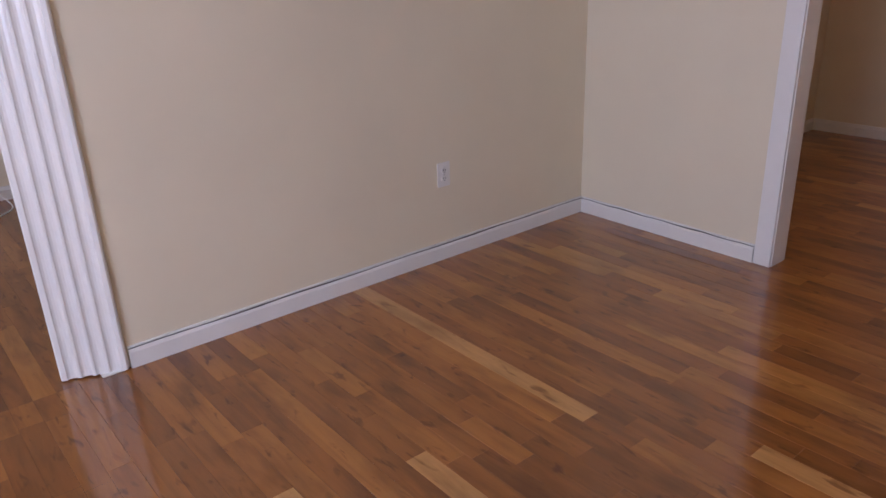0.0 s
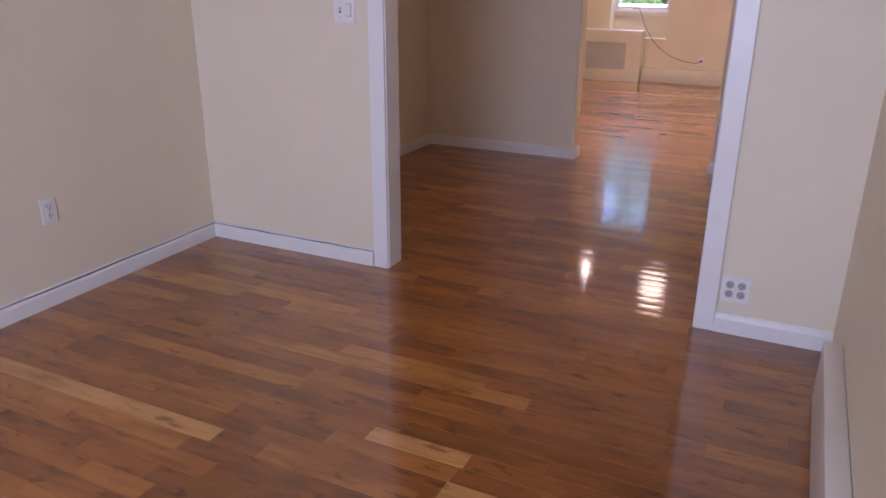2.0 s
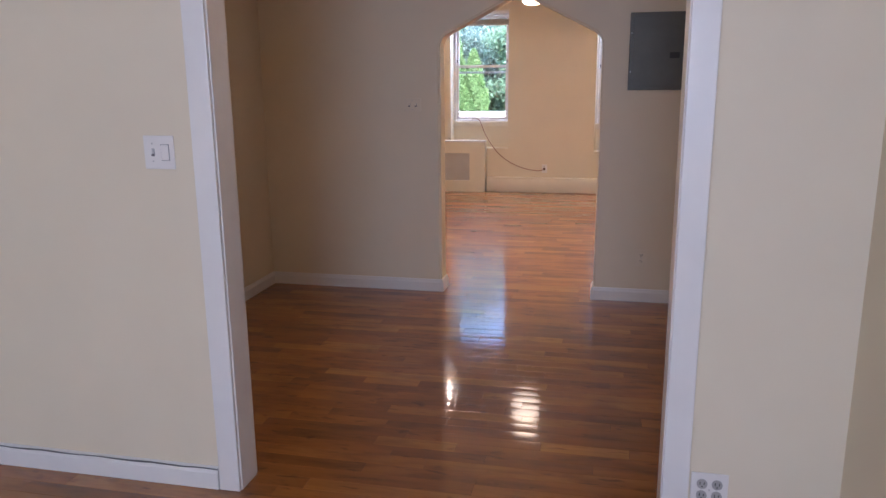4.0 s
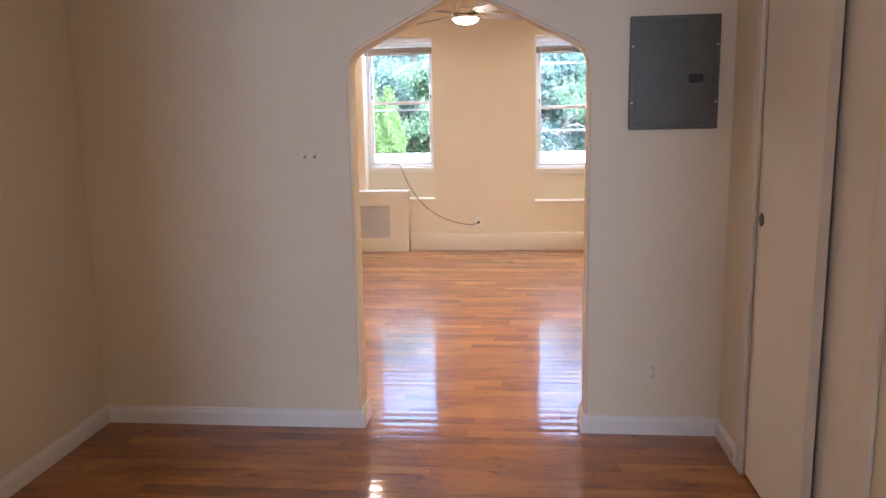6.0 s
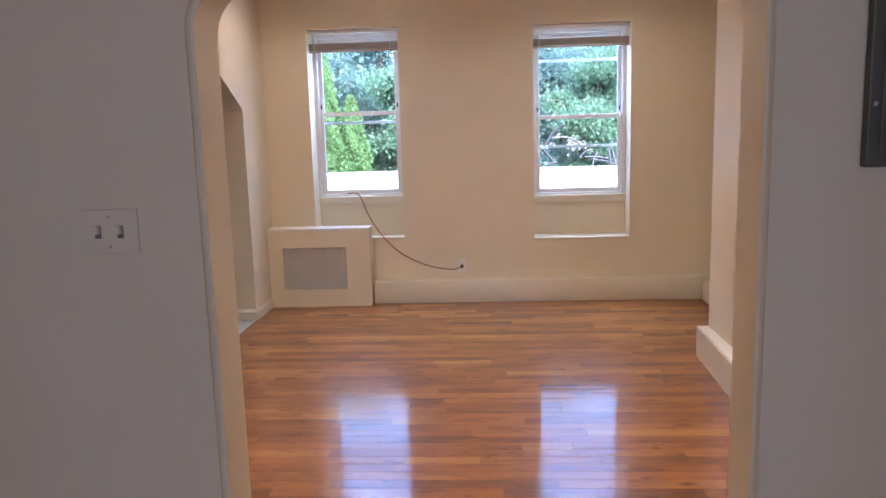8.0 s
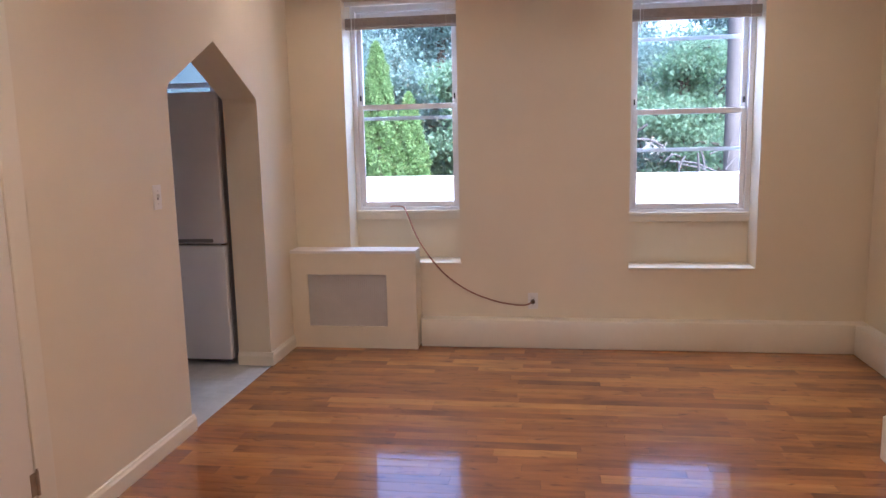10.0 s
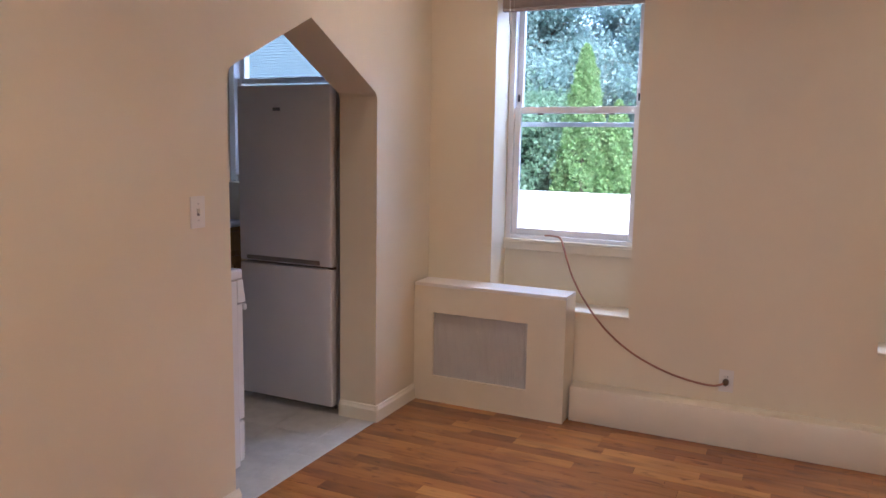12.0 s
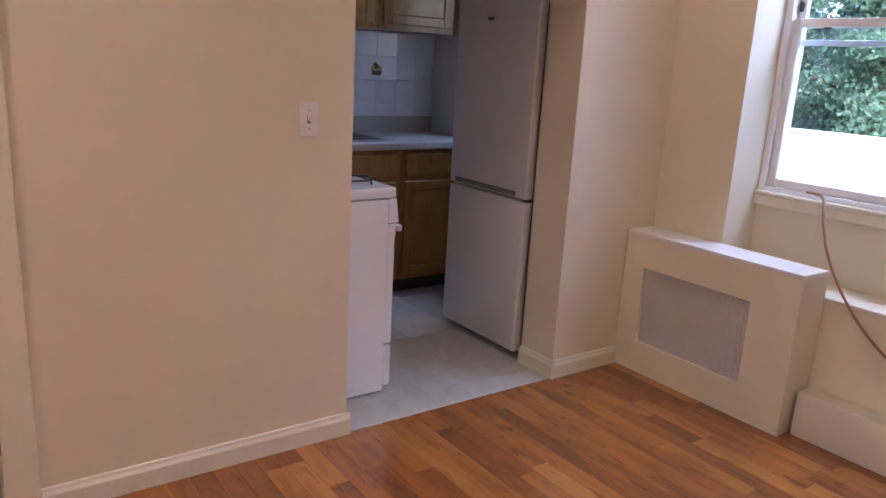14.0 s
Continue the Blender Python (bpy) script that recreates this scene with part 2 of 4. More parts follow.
M_SPLASH = paint("laminate_splash", (0.40, 0.36, 0.31), 0.4, 0.08, 60, 150, 0.04, 0.0006)
M_TILE = paint("white_wall_tile", (0.72, 0.73, 0.76), 0.14, 0.03, 12, 40, 0.04, 0.001, coat=0.3)
M_GROUT = paint("grout", (0.67, 0.675, 0.70), 0.8, 0.06, 20, 100, 0.2, 0.001)
M_SINK = paint("sink_steel", (0.35, 0.35, 0.36), 0.3, 0.1, 20, 100, 0.04, 0.0006, metal=1.0)
M_KTILE = paint("grey_vinyl_tile", (0.50, 0.49, 0.455), 0.40, 0.13, 9, 45, 0.08, 0.001)
M_CABWOOD = wood("oak_cabinet", (0.30, 0.155, 0.045), (0.38, 0.20, 0.06), (0.44, 0.25, 0.085), True, "z", 0.34, 0.4, grain=0.22)
M_GLASS = glass("window_glass")
M_LENS = glow("lamp_lens", (1.0, 0.80, 0.52), 0.8)
M_DISC = glow("downlight_lens", (1.0, 0.78, 0.48), 0.75)
M_PLANK = wood("floor_plank", (0.24, 0.080, 0.0155), (0.37, 0.134, 0.026), (0.49, 0.205, 0.045), True, "x", 0.4, 1.0, grain=0.5)
M_PLANK_J = wood("floor_plank_joined", (0.24, 0.080, 0.0155), (0.37, 0.134, 0.026), (0.49, 0.205, 0.045), False, "x", 0.4, 1.0, grain=0.5)
M_PLANK_PALE = wood("floor_plank_pale", (0.2, 0.1, 0.03), (0.3, 0.1, 0.03), (0.4, 0.2, 0.08), True, "x", 0.4, 1.0, fixed=(0.56, 0.275, 0.09), grain=0.5)
M_SUB = paint("floor_joint", (0.035, 0.017, 0.008), 0.7, 0.2)

# ---- structure: three rooms in a row, a kitchen and a side room ----
H = 2.70
AW, AE = -2.434, 0.735          # first room, west and east faces
AB0, AB1 = 3.116, 3.23         # wall between first and middle room
BW, BE = -2.446, 0.55          # middle room
BC0, BC1 = 5.886, 6.04         # wall with the arch
CW, CWO = -2.521, -2.745        # living room west wall, both faces
CN = 10.975                   # living room north wall
PIER, ALC = 0.84, 1.345        # living room east faces: pier and alcove
PIER_Y = 9.27
KW, KS = -4.54, 7.9           # kitchen west and south faces
SOUTH = -2.4


def wall(name, boxes, label, material=None):
    bm = shape()
    for b in boxes:
        box(bm, *b)
    return setting(name, bm, material or M_WALL, label, "wall")


PAINTED = "cream painted plaster wall with faint roller marks"
wall("wall_a_west", [(AW - 0.15, AW, 0.555, AB0, 0, H), (AW - 0.15, AW, -1.1, 0.555, 2.1, H), (AW - 0.15, AW, SOUTH, -1.1, 0, H)], PAINTED)
wall("wall_a_south", [(AW - 0.15, -0.9, SOUTH - 0.2, SOUTH, 0, H), (0.6, AE + 0.15, SOUTH - 0.2, SOUTH, 0, H), (-0.9, 0.6, SOUTH - 0.2, SOUTH, 0, 0.7), (-0.9, 0.6, SOUTH - 0.2, SOUTH, 2.3, H)], PAINTED)
wall("wall_a_east", [(AE, AE + 0.15, SOUTH, AB0, 0, H)], PAINTED)
OL, OR = -1.288, 0.202
wall("wall_a_north", [(-2.62, OL - 0.02, AB0, AB1, 0, H), (OR + 0.02, 0.99, AB0, AB1, 0, H), (OL - 0.02, OR + 0.02, AB0, AB1, 2.47, H)], PAINTED)
wall("wall_b_west", [(BW - 0.15, BW, AB1, BC0, 0, H)], PAINTED)
CL0, CL1 = 4.55, 5.49         # closet opening
D0, D1 = 3.45, 4.22           # door opening
wall("wall_b_east", [(BE, BE + 0.15, CL1, BC0, 0, H), (BE, BE + 0.15, D1, CL0, 0, H), (BE, BE + 0.15, AB1, D0, 0, H), (BE, BE + 0.15, CL0, CL1, 2.08, H), (BE, BE + 0.15, D0, D1, 2.06, H), (BE + 0.7, BE + 0.75, AB1, BC0, 0, H), (0.992, BE + 0.75, AB0, AB1, 0, H), (1.002, BE + 0.75, BC0, BC1, 0, H)], PAINTED)

# arched opening between middle room and living room
AL, AR = -1.138, -0.066


def shoulder(x0, z0, x1, z1, x2, z2, n=7):
    """Points of a rounded corner from one line to the next."""
    out = []
    for i in range(n + 1):
        t = i / n
        out.append(((1 - t) ** 2 * x0 + 2 * t * (1 - t) * x1 + t * t * x2, (1 - t) ** 2 * z0 + 2 * t * (1 - t) * z1 + t * t * z2))
    return out


left_sh = shoulder(AL, 1.70, AL, 1.775, AL + 0.075, 1.805)
right_sh = shoulder(AR - 0.075, 1.805, AR, 1.775, AR, 1.70)
top = shoulder(-0.665, 2.01, -0.605, 2.035, -0.545, 2.01, 5)
arch = [(-2.62, 0), (AL, 0)] + left_sh + top + right_sh + [(AR, 0), (1.0, 0), (1.0, H), (-2.62, H)]
bm = prism(shape(), arch, "y", BC0, BC1)
bmesh.ops.bevel(bm, geom=[e for e in bm.edges if abs(e.verts[0].co.y - e.verts[1].co.y) < 1e-5 and all(AL - 0.01 < v.co.x < AR + 0.01 and v.co.z < 2.2 for v in e.verts)], offset=0.012, segments=3, affect="EDGES")
setting("wall_b_north", bm, M_WALL, "cream plaster wall with a pointed, round-shouldered arch opening", "wall", True)

# living room west wall: kitchen arch and a door opening
K0, K1 = 9.264, 10.363
DK0, DK1 = 7.33, 8.105
ks = shoulder(K0, 1.69, K0, 1.735, K0 + 0.03, 1.752, 4)
kr = shoulder(K1 - 0.02, 1.730, K1, 1.716, K1, 1.69, 3)
kit = [(BC1, 0), (DK0, 0), (DK0, 2.06), (DK1, 2.06), (DK1, 0), (K0, 0)] + ks + [(9.802, 2.006)] + kr + [(K1, 0), (CN, 0), (CN, H), (BC1, H)]
setting("wall_c_west", prism(shape(), kit, "x", CWO, CW), M_WALL, "cream plaster wall with a pointed arch opening to the kitchen", "wall")

# living room north wall: two deep window recesses
RL = (-2.125, -1.333, 0.570, 2.395)
RR = (-0.182, 0.644, 0.537, 2.370)
DEEP = 11.20
bm = shape()
for x0, x1 in ((CWO, RL[0]), (RL[1], RR[0]), (RR[1], 1.52)):
    box(bm, x0, x1, CN, 11.34, 0, H)
for x0, x1, z0, z1 in (RL, RR):
    box(bm, x0, x1, CN, 11.34, 0, z0)
    box(bm, x0, x1, CN, 11.34, z1, H)
    box(bm, x0, x1, DEEP, 11.34, z0, 0.90)
setting("wall_c_north", bm, M_WALL, "cream plaster wall with two deep window recesses", "wall")
wall("wall_c_east", [(PIER, 1.52, BC1, PIER_Y, 0, H), (ALC, 1.52, PIER_Y, CN, 0, H)], "cream plaster wall with a projecting pier")

# kitchen shell
KN = 10.98
KX0, KX1, KZ0, KZ1 = -4.09, -3.08, 1.20, 2.42
wall("wall_kitchen_west", [(KW - 0.15, KW, KS, KN + 0.3, 0, H)], "dim white painted kitchen wall")
wall("wall_kitchen_north", [(KW, KX0, KN, KN + 0.30, 0, H), (KX1, CWO, KN, KN + 0.30, 0, H), (KX0, KX1, KN, KN + 0.30, 0, KZ0), (KX0, KX1, KN, KN + 0.30, KZ1, H)], "dim white painted kitchen wall")
wall("wall_kitchen_south", [(KW - 0.15, CWO, KS - 0.15, KS, 0, H)], "dim white painted kitchen wall")
# side room west of the first room
wall("wall_side_west", [(-5.35, -5.2, SOUTH, AB0, 0, H), (-5.35, AW - 0.15, AB0 - 0.4, AB0 - 0.25, 0, H), (-5.35, AW - 0.15, SOUTH - 0.2, SOUTH - 0.05, 0, H)], PAINTED)

bm = shape()
for b in ((-5.4, 1.6, SOUTH - 0.2, BC0, H, H + 0.12), (-4.8, 1.6, BC0, 11.34, H, H + 0.12)):
    box(bm, *b)
setting("ceiling", bm, M_CEIL, "flat white painted plaster ceiling", "ceiling")

# ---- trim ----
def baseboard(x0, y0, x1, y1, nx, ny, h=0.088, t=0.016, material=None, crack=False, label="white painted wooden baseboard with a rounded top edge"):
    """A run from one end to the other; (nx, ny) points into the room."""
    a, b, n = Vector((x0, y0, 0)), Vector((x1, y1, 0)), Vector((nx, ny, 0))
    prof = [(0, 0), (t, 0), (t, h * 0.72), (t * 0.8, h * 0.80), (t * 0.62, h * 0.86)]
    if crack:
        prof += [(t * 0.6, h * 0.875), (t * 0.05, h * 0.88), (t * 0.05, h * 0.935), (t * 0.5, h * 0.94)]
    prof += [(t * 0.5, h * 0.96), (t * 0.3, h), (0, h)]
    bm = shape()
    va = [bm.verts.new(a + n * d + Vector((0, 0, z))) for d, z in prof]
    vb = [bm.verts.new(b + n * d + Vector((0, 0, z))) for d, z in prof]
    bm.faces.new(va), bm.faces.new(list(reversed(vb)))
    for i in range(len(prof)):
        j = (i + 1) % len(prof)
        bm.faces.new((va[j], va[i], vb[i], vb[j]))
    bmesh.ops.recalc_face_normals(bm, faces=bm.faces[:])
    run = setting("baseboard", bm, material or M_TRIM, label, "baseboard")
    if crack:
        r, d, ln = random.Random(7), (b - a).normalized(), (b - a).length
        gap, n_ = shape(), 40
        lower, upper = [], []
        for i in range(n_ + 1):
            p = a + d * (ln * i / n_) + n * (t * 0.62 + 0.0012)
            z = h * 0.885 + 0.0015 * math.sin(i * 0.7) + r.uniform(-0.0006, 0.0006)
            w = max(0.0004, 0.0017 + 0.0009 * math.sin(i * 0.37 + x0) + r.uniform(-0.0004, 0.0004))
            lower.append((gap.verts.new(p + Vector((0, 0, z - w))), gap.verts.new(p - n * 0.004 + Vector((0, 0, z - w)))))
            upper.append((gap.verts.new(p + Vector((0, 0, z + w))), gap.verts.new(p - n * 0.004 + Vector((0, 0, z + w)))))
        for i in range(n_):
            gap.faces.new((lower[i][0], lower[i + 1][0], upper[i + 1][0], upper[i][0]))
            gap.faces.new((upper[i][0], upper[i + 1][0], upper[i + 1][1], upper[i][1]))
            gap.faces.new((lower[i][0], lower[i][1], lower[i + 1][1], lower[i + 1][0]))
        part("caulk_crack", gap, M_GASKET, run, "dark uneven crack along the top of the board")
    return run


e = 0.001
baseboard(AW + e, 0.575, AW + e, AB0, 1, 0, crack=True)
baseboard(AW + 0.016, AB0 - e, OL - 0.09, AB0 - e, 0, -1, crack=True)
baseboard(OR + 0.085, AB0 - e, AE, AB0 - e, 0, -1)
baseboard(BW + e, AB1, BW + e, BC0, 1, 0)
baseboard(BW + 0.016, BC0 - e, AL + 0.012, BC0 - e, 0, -1)
baseboard(AR - 0.012, BC0 - e, BE, BC0 - e, 0, -1)
baseboard(BE - e, CL1 + 0.075, BE - e, BC0 - 0.016, -1, 0)
baseboard(AL + e, BC0 - 0.0165, AL + e, BC1, 1, 0)
baseboard(AR - e, BC0 - 0.0165, AR - e, BC1, -1, 0)
baseboard(CW + e, DK1 + 0.102, CW + e, K0 + 0.014, 1, 0, material=M_CREAM)
baseboard(CW + e, K1 - 0.014, CW + e, 10.79, 1, 0, material=M_CREAM)
baseboard(CW + 0.0165, K1 - e, CWO + 0.0, K1 - e, 0, -1, material=M_CREAM)
baseboard(CW + e, BC1, CW + e, DK0 - 0.11, 1, 0, material=M_CREAM)
baseboard(-5.199, SOUTH, -5.199, AB0 - 0.4, 1, 0)

# boxed-in skirting ledges along the outer walls
def ledge(name, x0, x1, y0, y1, h, label, material=None):
    bm = box(shape(), x0, x1, y0, y1, 0, h, 0.006, 2)
    return setting(name, bm, material or M_CREAM, label, "skirting box", True)


LB = "cream painted boxed skirting ledge along the wall"
ledge("skirting_north", -1.608, ALC - 0.004, 10.865, CN - 0.001, 0.196, LB)
ledge("skirting_alcove", ALC - 0.10, ALC - 0.002, PIER_Y + 0.004, 10.863, 0.194, LB)
bm = prism(shape(), [(0.64, BC1 + 0.01), (PIER - 0.001, BC1 + 0.01), (PIER - 0.001, PIER_Y - 0.01), (0.762, PIER_Y - 0.01)], "z", 0.0, 0.20)
bmesh.ops.bevel(bm, geom=[x for x in bm.edges if x.verts[0].co.z > 0.1 and x.verts[1].co.z > 0.1], offset=0.006, segments=2, affect="EDGES")
setting("skirting_pier", bm, M_CREAM, LB, "skirting box", True)
ledge("skirting_first_room", 0.672, AE - 0.001, SOUTH + 0.01, 2.69, 0.235, "white painted boxed skirting ledge along the wall", M_TRIM)


def casing_set(name, axis, lo, hi, head, d0, d1, width=0.085, proud=0.016, label="white painted door casing", material=None, sides="ab", w2=None):
    """Jambs, head and flat casings round an opening. axis 'y': opening lo..hi in x through y d0..d1; axis 'x': the other way."""
    material = material or M_TRIM
    top = thing(name, (0, 0, 0), label, "door frame")
    top["kind"] = "structure"

    def put(nm, u0, u1, v0, v1, z0, z1):
        if axis == "y":
            part(nm, box(shape(), u0, u1, v0, v1, z0, z1, 0.003, 2), material, top)
        else:
            part(nm, box(shape(), v0, v1, u0, u1, z0, z1, 0.003, 2), material, top)
    j = 0.02
    put("jamb", lo - j + 0.001, lo, d0 - 0.001, d1 + 0.001, 0, head)
    put("jamb", hi, hi + j - 0.001, d0 - 0.001, d1 + 0.001, 0, head)
    put("head_jamb", lo - j, hi + j, d0 - 0.001, d1 + 0.001, head, head + j - 0.001)
    faces = []
    if "a" in sides:
        faces.append((d0 - proud, d0 - 0.0015))
    if "b" in sides:
        faces.append((d1 + 0.0015, d1 + proud))
    for a, b in faces:
        put("casing", lo - width, lo - 0.004, a, b, 0, head + width)
        put("casing", hi + 0.004, hi + width, a, b, 0, head + width)
        put("head_casing", lo - 0.003, hi + 0.003, a, b, head + 0.005, head + width)
    return top


casing_set("door_1", "y", OL, OR, 2.45, AB0, AB1)
closet = casing_set("door_2", "x", CL0 - 0.05, CL1, 2.06, BE, BE + 0.15, 0.07, 0.014, "cream painted closet door frame", M_DOOR, "a")
room_door = casing_set("door_3", "x", D0 + 0.02, D1 - 0.02, 2.04, BE, BE + 0.15, 0.06, 0.014, "cream painted door frame", M_DOOR, "a")
kdoor = casing_set("door_4", "x", DK0 + 0.02, DK1, 2.04, CWO, CW, 0.10, 0.014, "cream painted door frame with two hinges", M_CREAM, "b")

# fluted casing at the end of the first room's west wall
P0, P1 = Vector((-2.492, 0.345, 0)), Vector((-2.408, 0.560, 0))
pil = thing("fluted_casing", (-2.44, 0.47, 0), "white painted fluted wooden door casing, chipped at the foot", "door casing")
pil["kind"] = "structure"
u = (P1 - P0).normalized()
nrm = Vector((u.y, -u.x, 0))
W = (P1 - P0).length
outline = [(0.0, -0.14), (0.0, -0.006), (0.006, 0.0)]
s = 0.018
for k in range(4):
    fw = (W - 0.036) / 4
    a = s + k * fw
    outline.append((a + 0.004, 0.0))
    for q in range(1, 6):
        ang = math.pi * q / 6
        outline.append((a + fw / 2 - (fw / 2 - 0.006) * math.cos(ang), -0.010 * math.sin(ang)))
    outline.append((a + fw - 0.004, 0.0))
outline += [(W - 0.006, 0.0), (W, -0.006), (W, -0.05)]
bm = prism(shape(), [tuple((P0 + u * a + nrm * d).xy) for a, d in outline], "z", 0.006, 2.2)
part("shaft", bm, M_TRIM, pil)
part("foot_bead", box(shape(), -2.53, -2.42, 0.47, 0.555, 0.0, 0.006, 0.001, 1), M_TRIM, pil)

# ---- windows ----
def sash(parent, name, x0, x1, z0, z1, y, stile=0.034, rail=0.036, depth=0.028):
    bm = shape()
    box(bm, x0, x0 + stile, y, y + depth, z0, z1, 0.003, 1)
    box(bm, x1 - stile, x1, y, y + depth, z0, z1, 0.003, 1)
    box(bm, x0 + stile + 0.0004, x1 - stile - 0.0004, y + 0.001, y + depth - 0.001, z0, z0 + rail, 0.003, 1)
    box(bm, x0 + stile + 0.0004, x1 - stile - 0.0004, y + 0.001, y + depth - 0.001, z1 - rail, z1, 0.003, 1)
    s = part(name, bm, M_VINYL, parent)
    g = part("pane", box(shape(), x0 + stile - 0.003, x1 - stile + 0.003, y + depth / 2 - 0.002, y + depth / 2 + 0.002, z0 + rail - 0.003, z1 - rail + 0.003), M_GLASS, s)
    g.visible_shadow = False
    return s


def window(name, r, bottom, meet, label):
    x0, x1, z0, z1 = r
    w = thing(name, ((x0 + x1) / 2, 11.2, bottom), label, "window")
    w["kind"] = "structure"
    yf = 11.192
    bm = shape()
    box(bm, x0 + 0.001, x0 + 0.034, yf, 11.33, bottom, z1 - 0.002, 0.002, 1)
    box(bm, x1 - 0.034, x1 - 0.001, yf, 11.33, bottom, z1 - 0.002, 0.002, 1)
    box(bm, x0 + 0.0345, x1 - 0.0345, yf + 0.002, 11.33, bottom, bottom + 0.022, 0.002, 1)
    box(bm, x0 + 0.0345, x1 - 0.0345, yf + 0.002, 11.33, z1 - 0.05, z1 - 0.002, 0.002, 1)
    part("window_frame", bm, M_VINYL, w)
    sash(w, "lower_sash", x0 + 0.036, x1 - 0.036, bottom + 0.024, meet + 0.02, 11.207)
    sash(w, "upper_sash", x0 + 0.036, x1 - 0.036, meet - 0.018, z1 - 0.052, 11.240)
    for zz in STORM[name]:
        part("storm_rail", box(shape(), x0 + 0.0345, x1 - 0.0345, 11.29, 11.305, zz - 0.013, zz + 0.013, 0.002, 1), M_VINYL, w)
    for xx in (x0 + 0.045, x1 - 0.058):
        part("sash_latch", box(shape(), xx, xx + 0.010, 11.222, 11.239, meet + 0.05, meet + 0.09, 0.002, 1), M_DARK, w, "small dark tilt latch")
    for xx in (x0 + 0.19, x1 - 0.19):
        part("sash_stop", box(shape(), xx - 0.018, xx + 0.018, 11.2075, 11.216, meet - 0.026, meet - 0.0165, 0.002, 1), M_GASKET, w, "small dark rubber stop")
    bm = box(shape(), x0 + 0.001, x1 - 0.001, 11.165, 11.33, bottom - 0.016, bottom - 0.001, 0.003, 2)
    box(bm, x0 + 0.001, x1 - 0.001, 11.172, 11.199, bottom - 0.065, bottom - 0.017, 0.002, 1)
    part("window_sill", bm, M_CREAM, w)
    return w


STORM = {"window_1": (1.60,), "window_2": (2.09, 1.335)}
window("window_1", RL, 0.935, 1.678, "white double-hung window with a storm pane behind")
window("window_2", RR, 0.905, 1.595, "white double-hung window with storm rails behind")
# ledges at the foot of the recesses
for nm, r in (("recess_ledge", RL), ("recess_ledge", RR)):
    setting(nm, box(shape(), r[0] + 0.001, r[1] + (0.006 if r is RL else -0.001), CN - 0.008, DEEP - 0.001, r[2] + 0.0005, r[2] + 0.014, 0.004, 2), M_CREAM, "cream painted ledge at the foot of a window recess", "ledge")


def blind(r):
    x0, x1, z1 = r[0] + 0.006, r[1] - 0.006, r[3]
    b = thing("window_blind", ((x0 + x1) / 2, 11.09, z1), "raised beige mini blind bunched under its headrail in a window recess", "blind", "blinds in the window recesses")
    part("headrail", box(shape(), x0, x1, 11.03, 11.065, z1 - 0.032, z1 - 0.002, 0.002, 1), M_TRIM, b)
    for k in range(16):
        z = z1 - 0.115 - k * 0.0036
        part("slat", box(shape(), x0 + 0.002, x1 - 0.002, 11.032 + 0.002 * math.sin(k * 2.1), 11.062 + 0.002 * math.sin(k * 1.7), z - 0.0012, z + 0.0012), M_BLIND, b)
    part("bottom_rail", box(shape(), x0 + 0.002, x1 - 0.002, 11.032, 11.062, z1 - 0.19, z1 - 0.174, 0.003, 2), M_BLIND, b)
    for xx in (x0 + 0.07, x1 - 0.07):
        part("ladder_cord", tube(shape(), (xx, 11.03, z1 - 0.19), (xx, 11.03, z1 - 0.03), 0.0012, n=6), M_WCABLE, b)
    part("tilt_wand", tube(shape(), (x0 + 0.05, 11.022, z1 - 0.26), (x0 + 0.05, 11.022, z1 - 0.03), 0.0035, n=8), M_VINYL, b)
    return b


blind(RL)
blind(RR)

# kitchen window
kw = thing("window_3", (-3.6, 11.1, KZ0), "white kitchen window above the fridge", "window")
kw["kind"] = "structure"
bm = shape()
box(bm, KX0 + 0.001, KX0 + 0.05, 11.06, 11.2, KZ0 + 0.001, KZ1 - 0.001, 0.003, 1)
box(bm, KX1 - 0.05, KX1 - 0.001, 11.06, 11.2, KZ0 + 0.001, KZ1 - 0.001, 0.003, 1)
box(bm, KX0 + 0.0505, KX1 - 0.0505, 11.062, 11.2, KZ0 + 0.001, KZ0 + 0.05, 0.003, 1)
box(bm, KX0 + 0.0505, KX1 - 0.0505, 11.062, 11.2, KZ1 - 0.05, KZ1 - 0.001, 0.003, 1)
part("window_frame", bm, M_VINYL, kw)
sash(kw, "lower_sash", KX0 + 0.052, KX1 - 0.052, KZ0 + 0.052, 1.89, 11.09)
sash(kw, "upper_sash", KX0 + 0.052, KX1 - 0.052, 1.852, KZ1 - 0.052, 11.12)

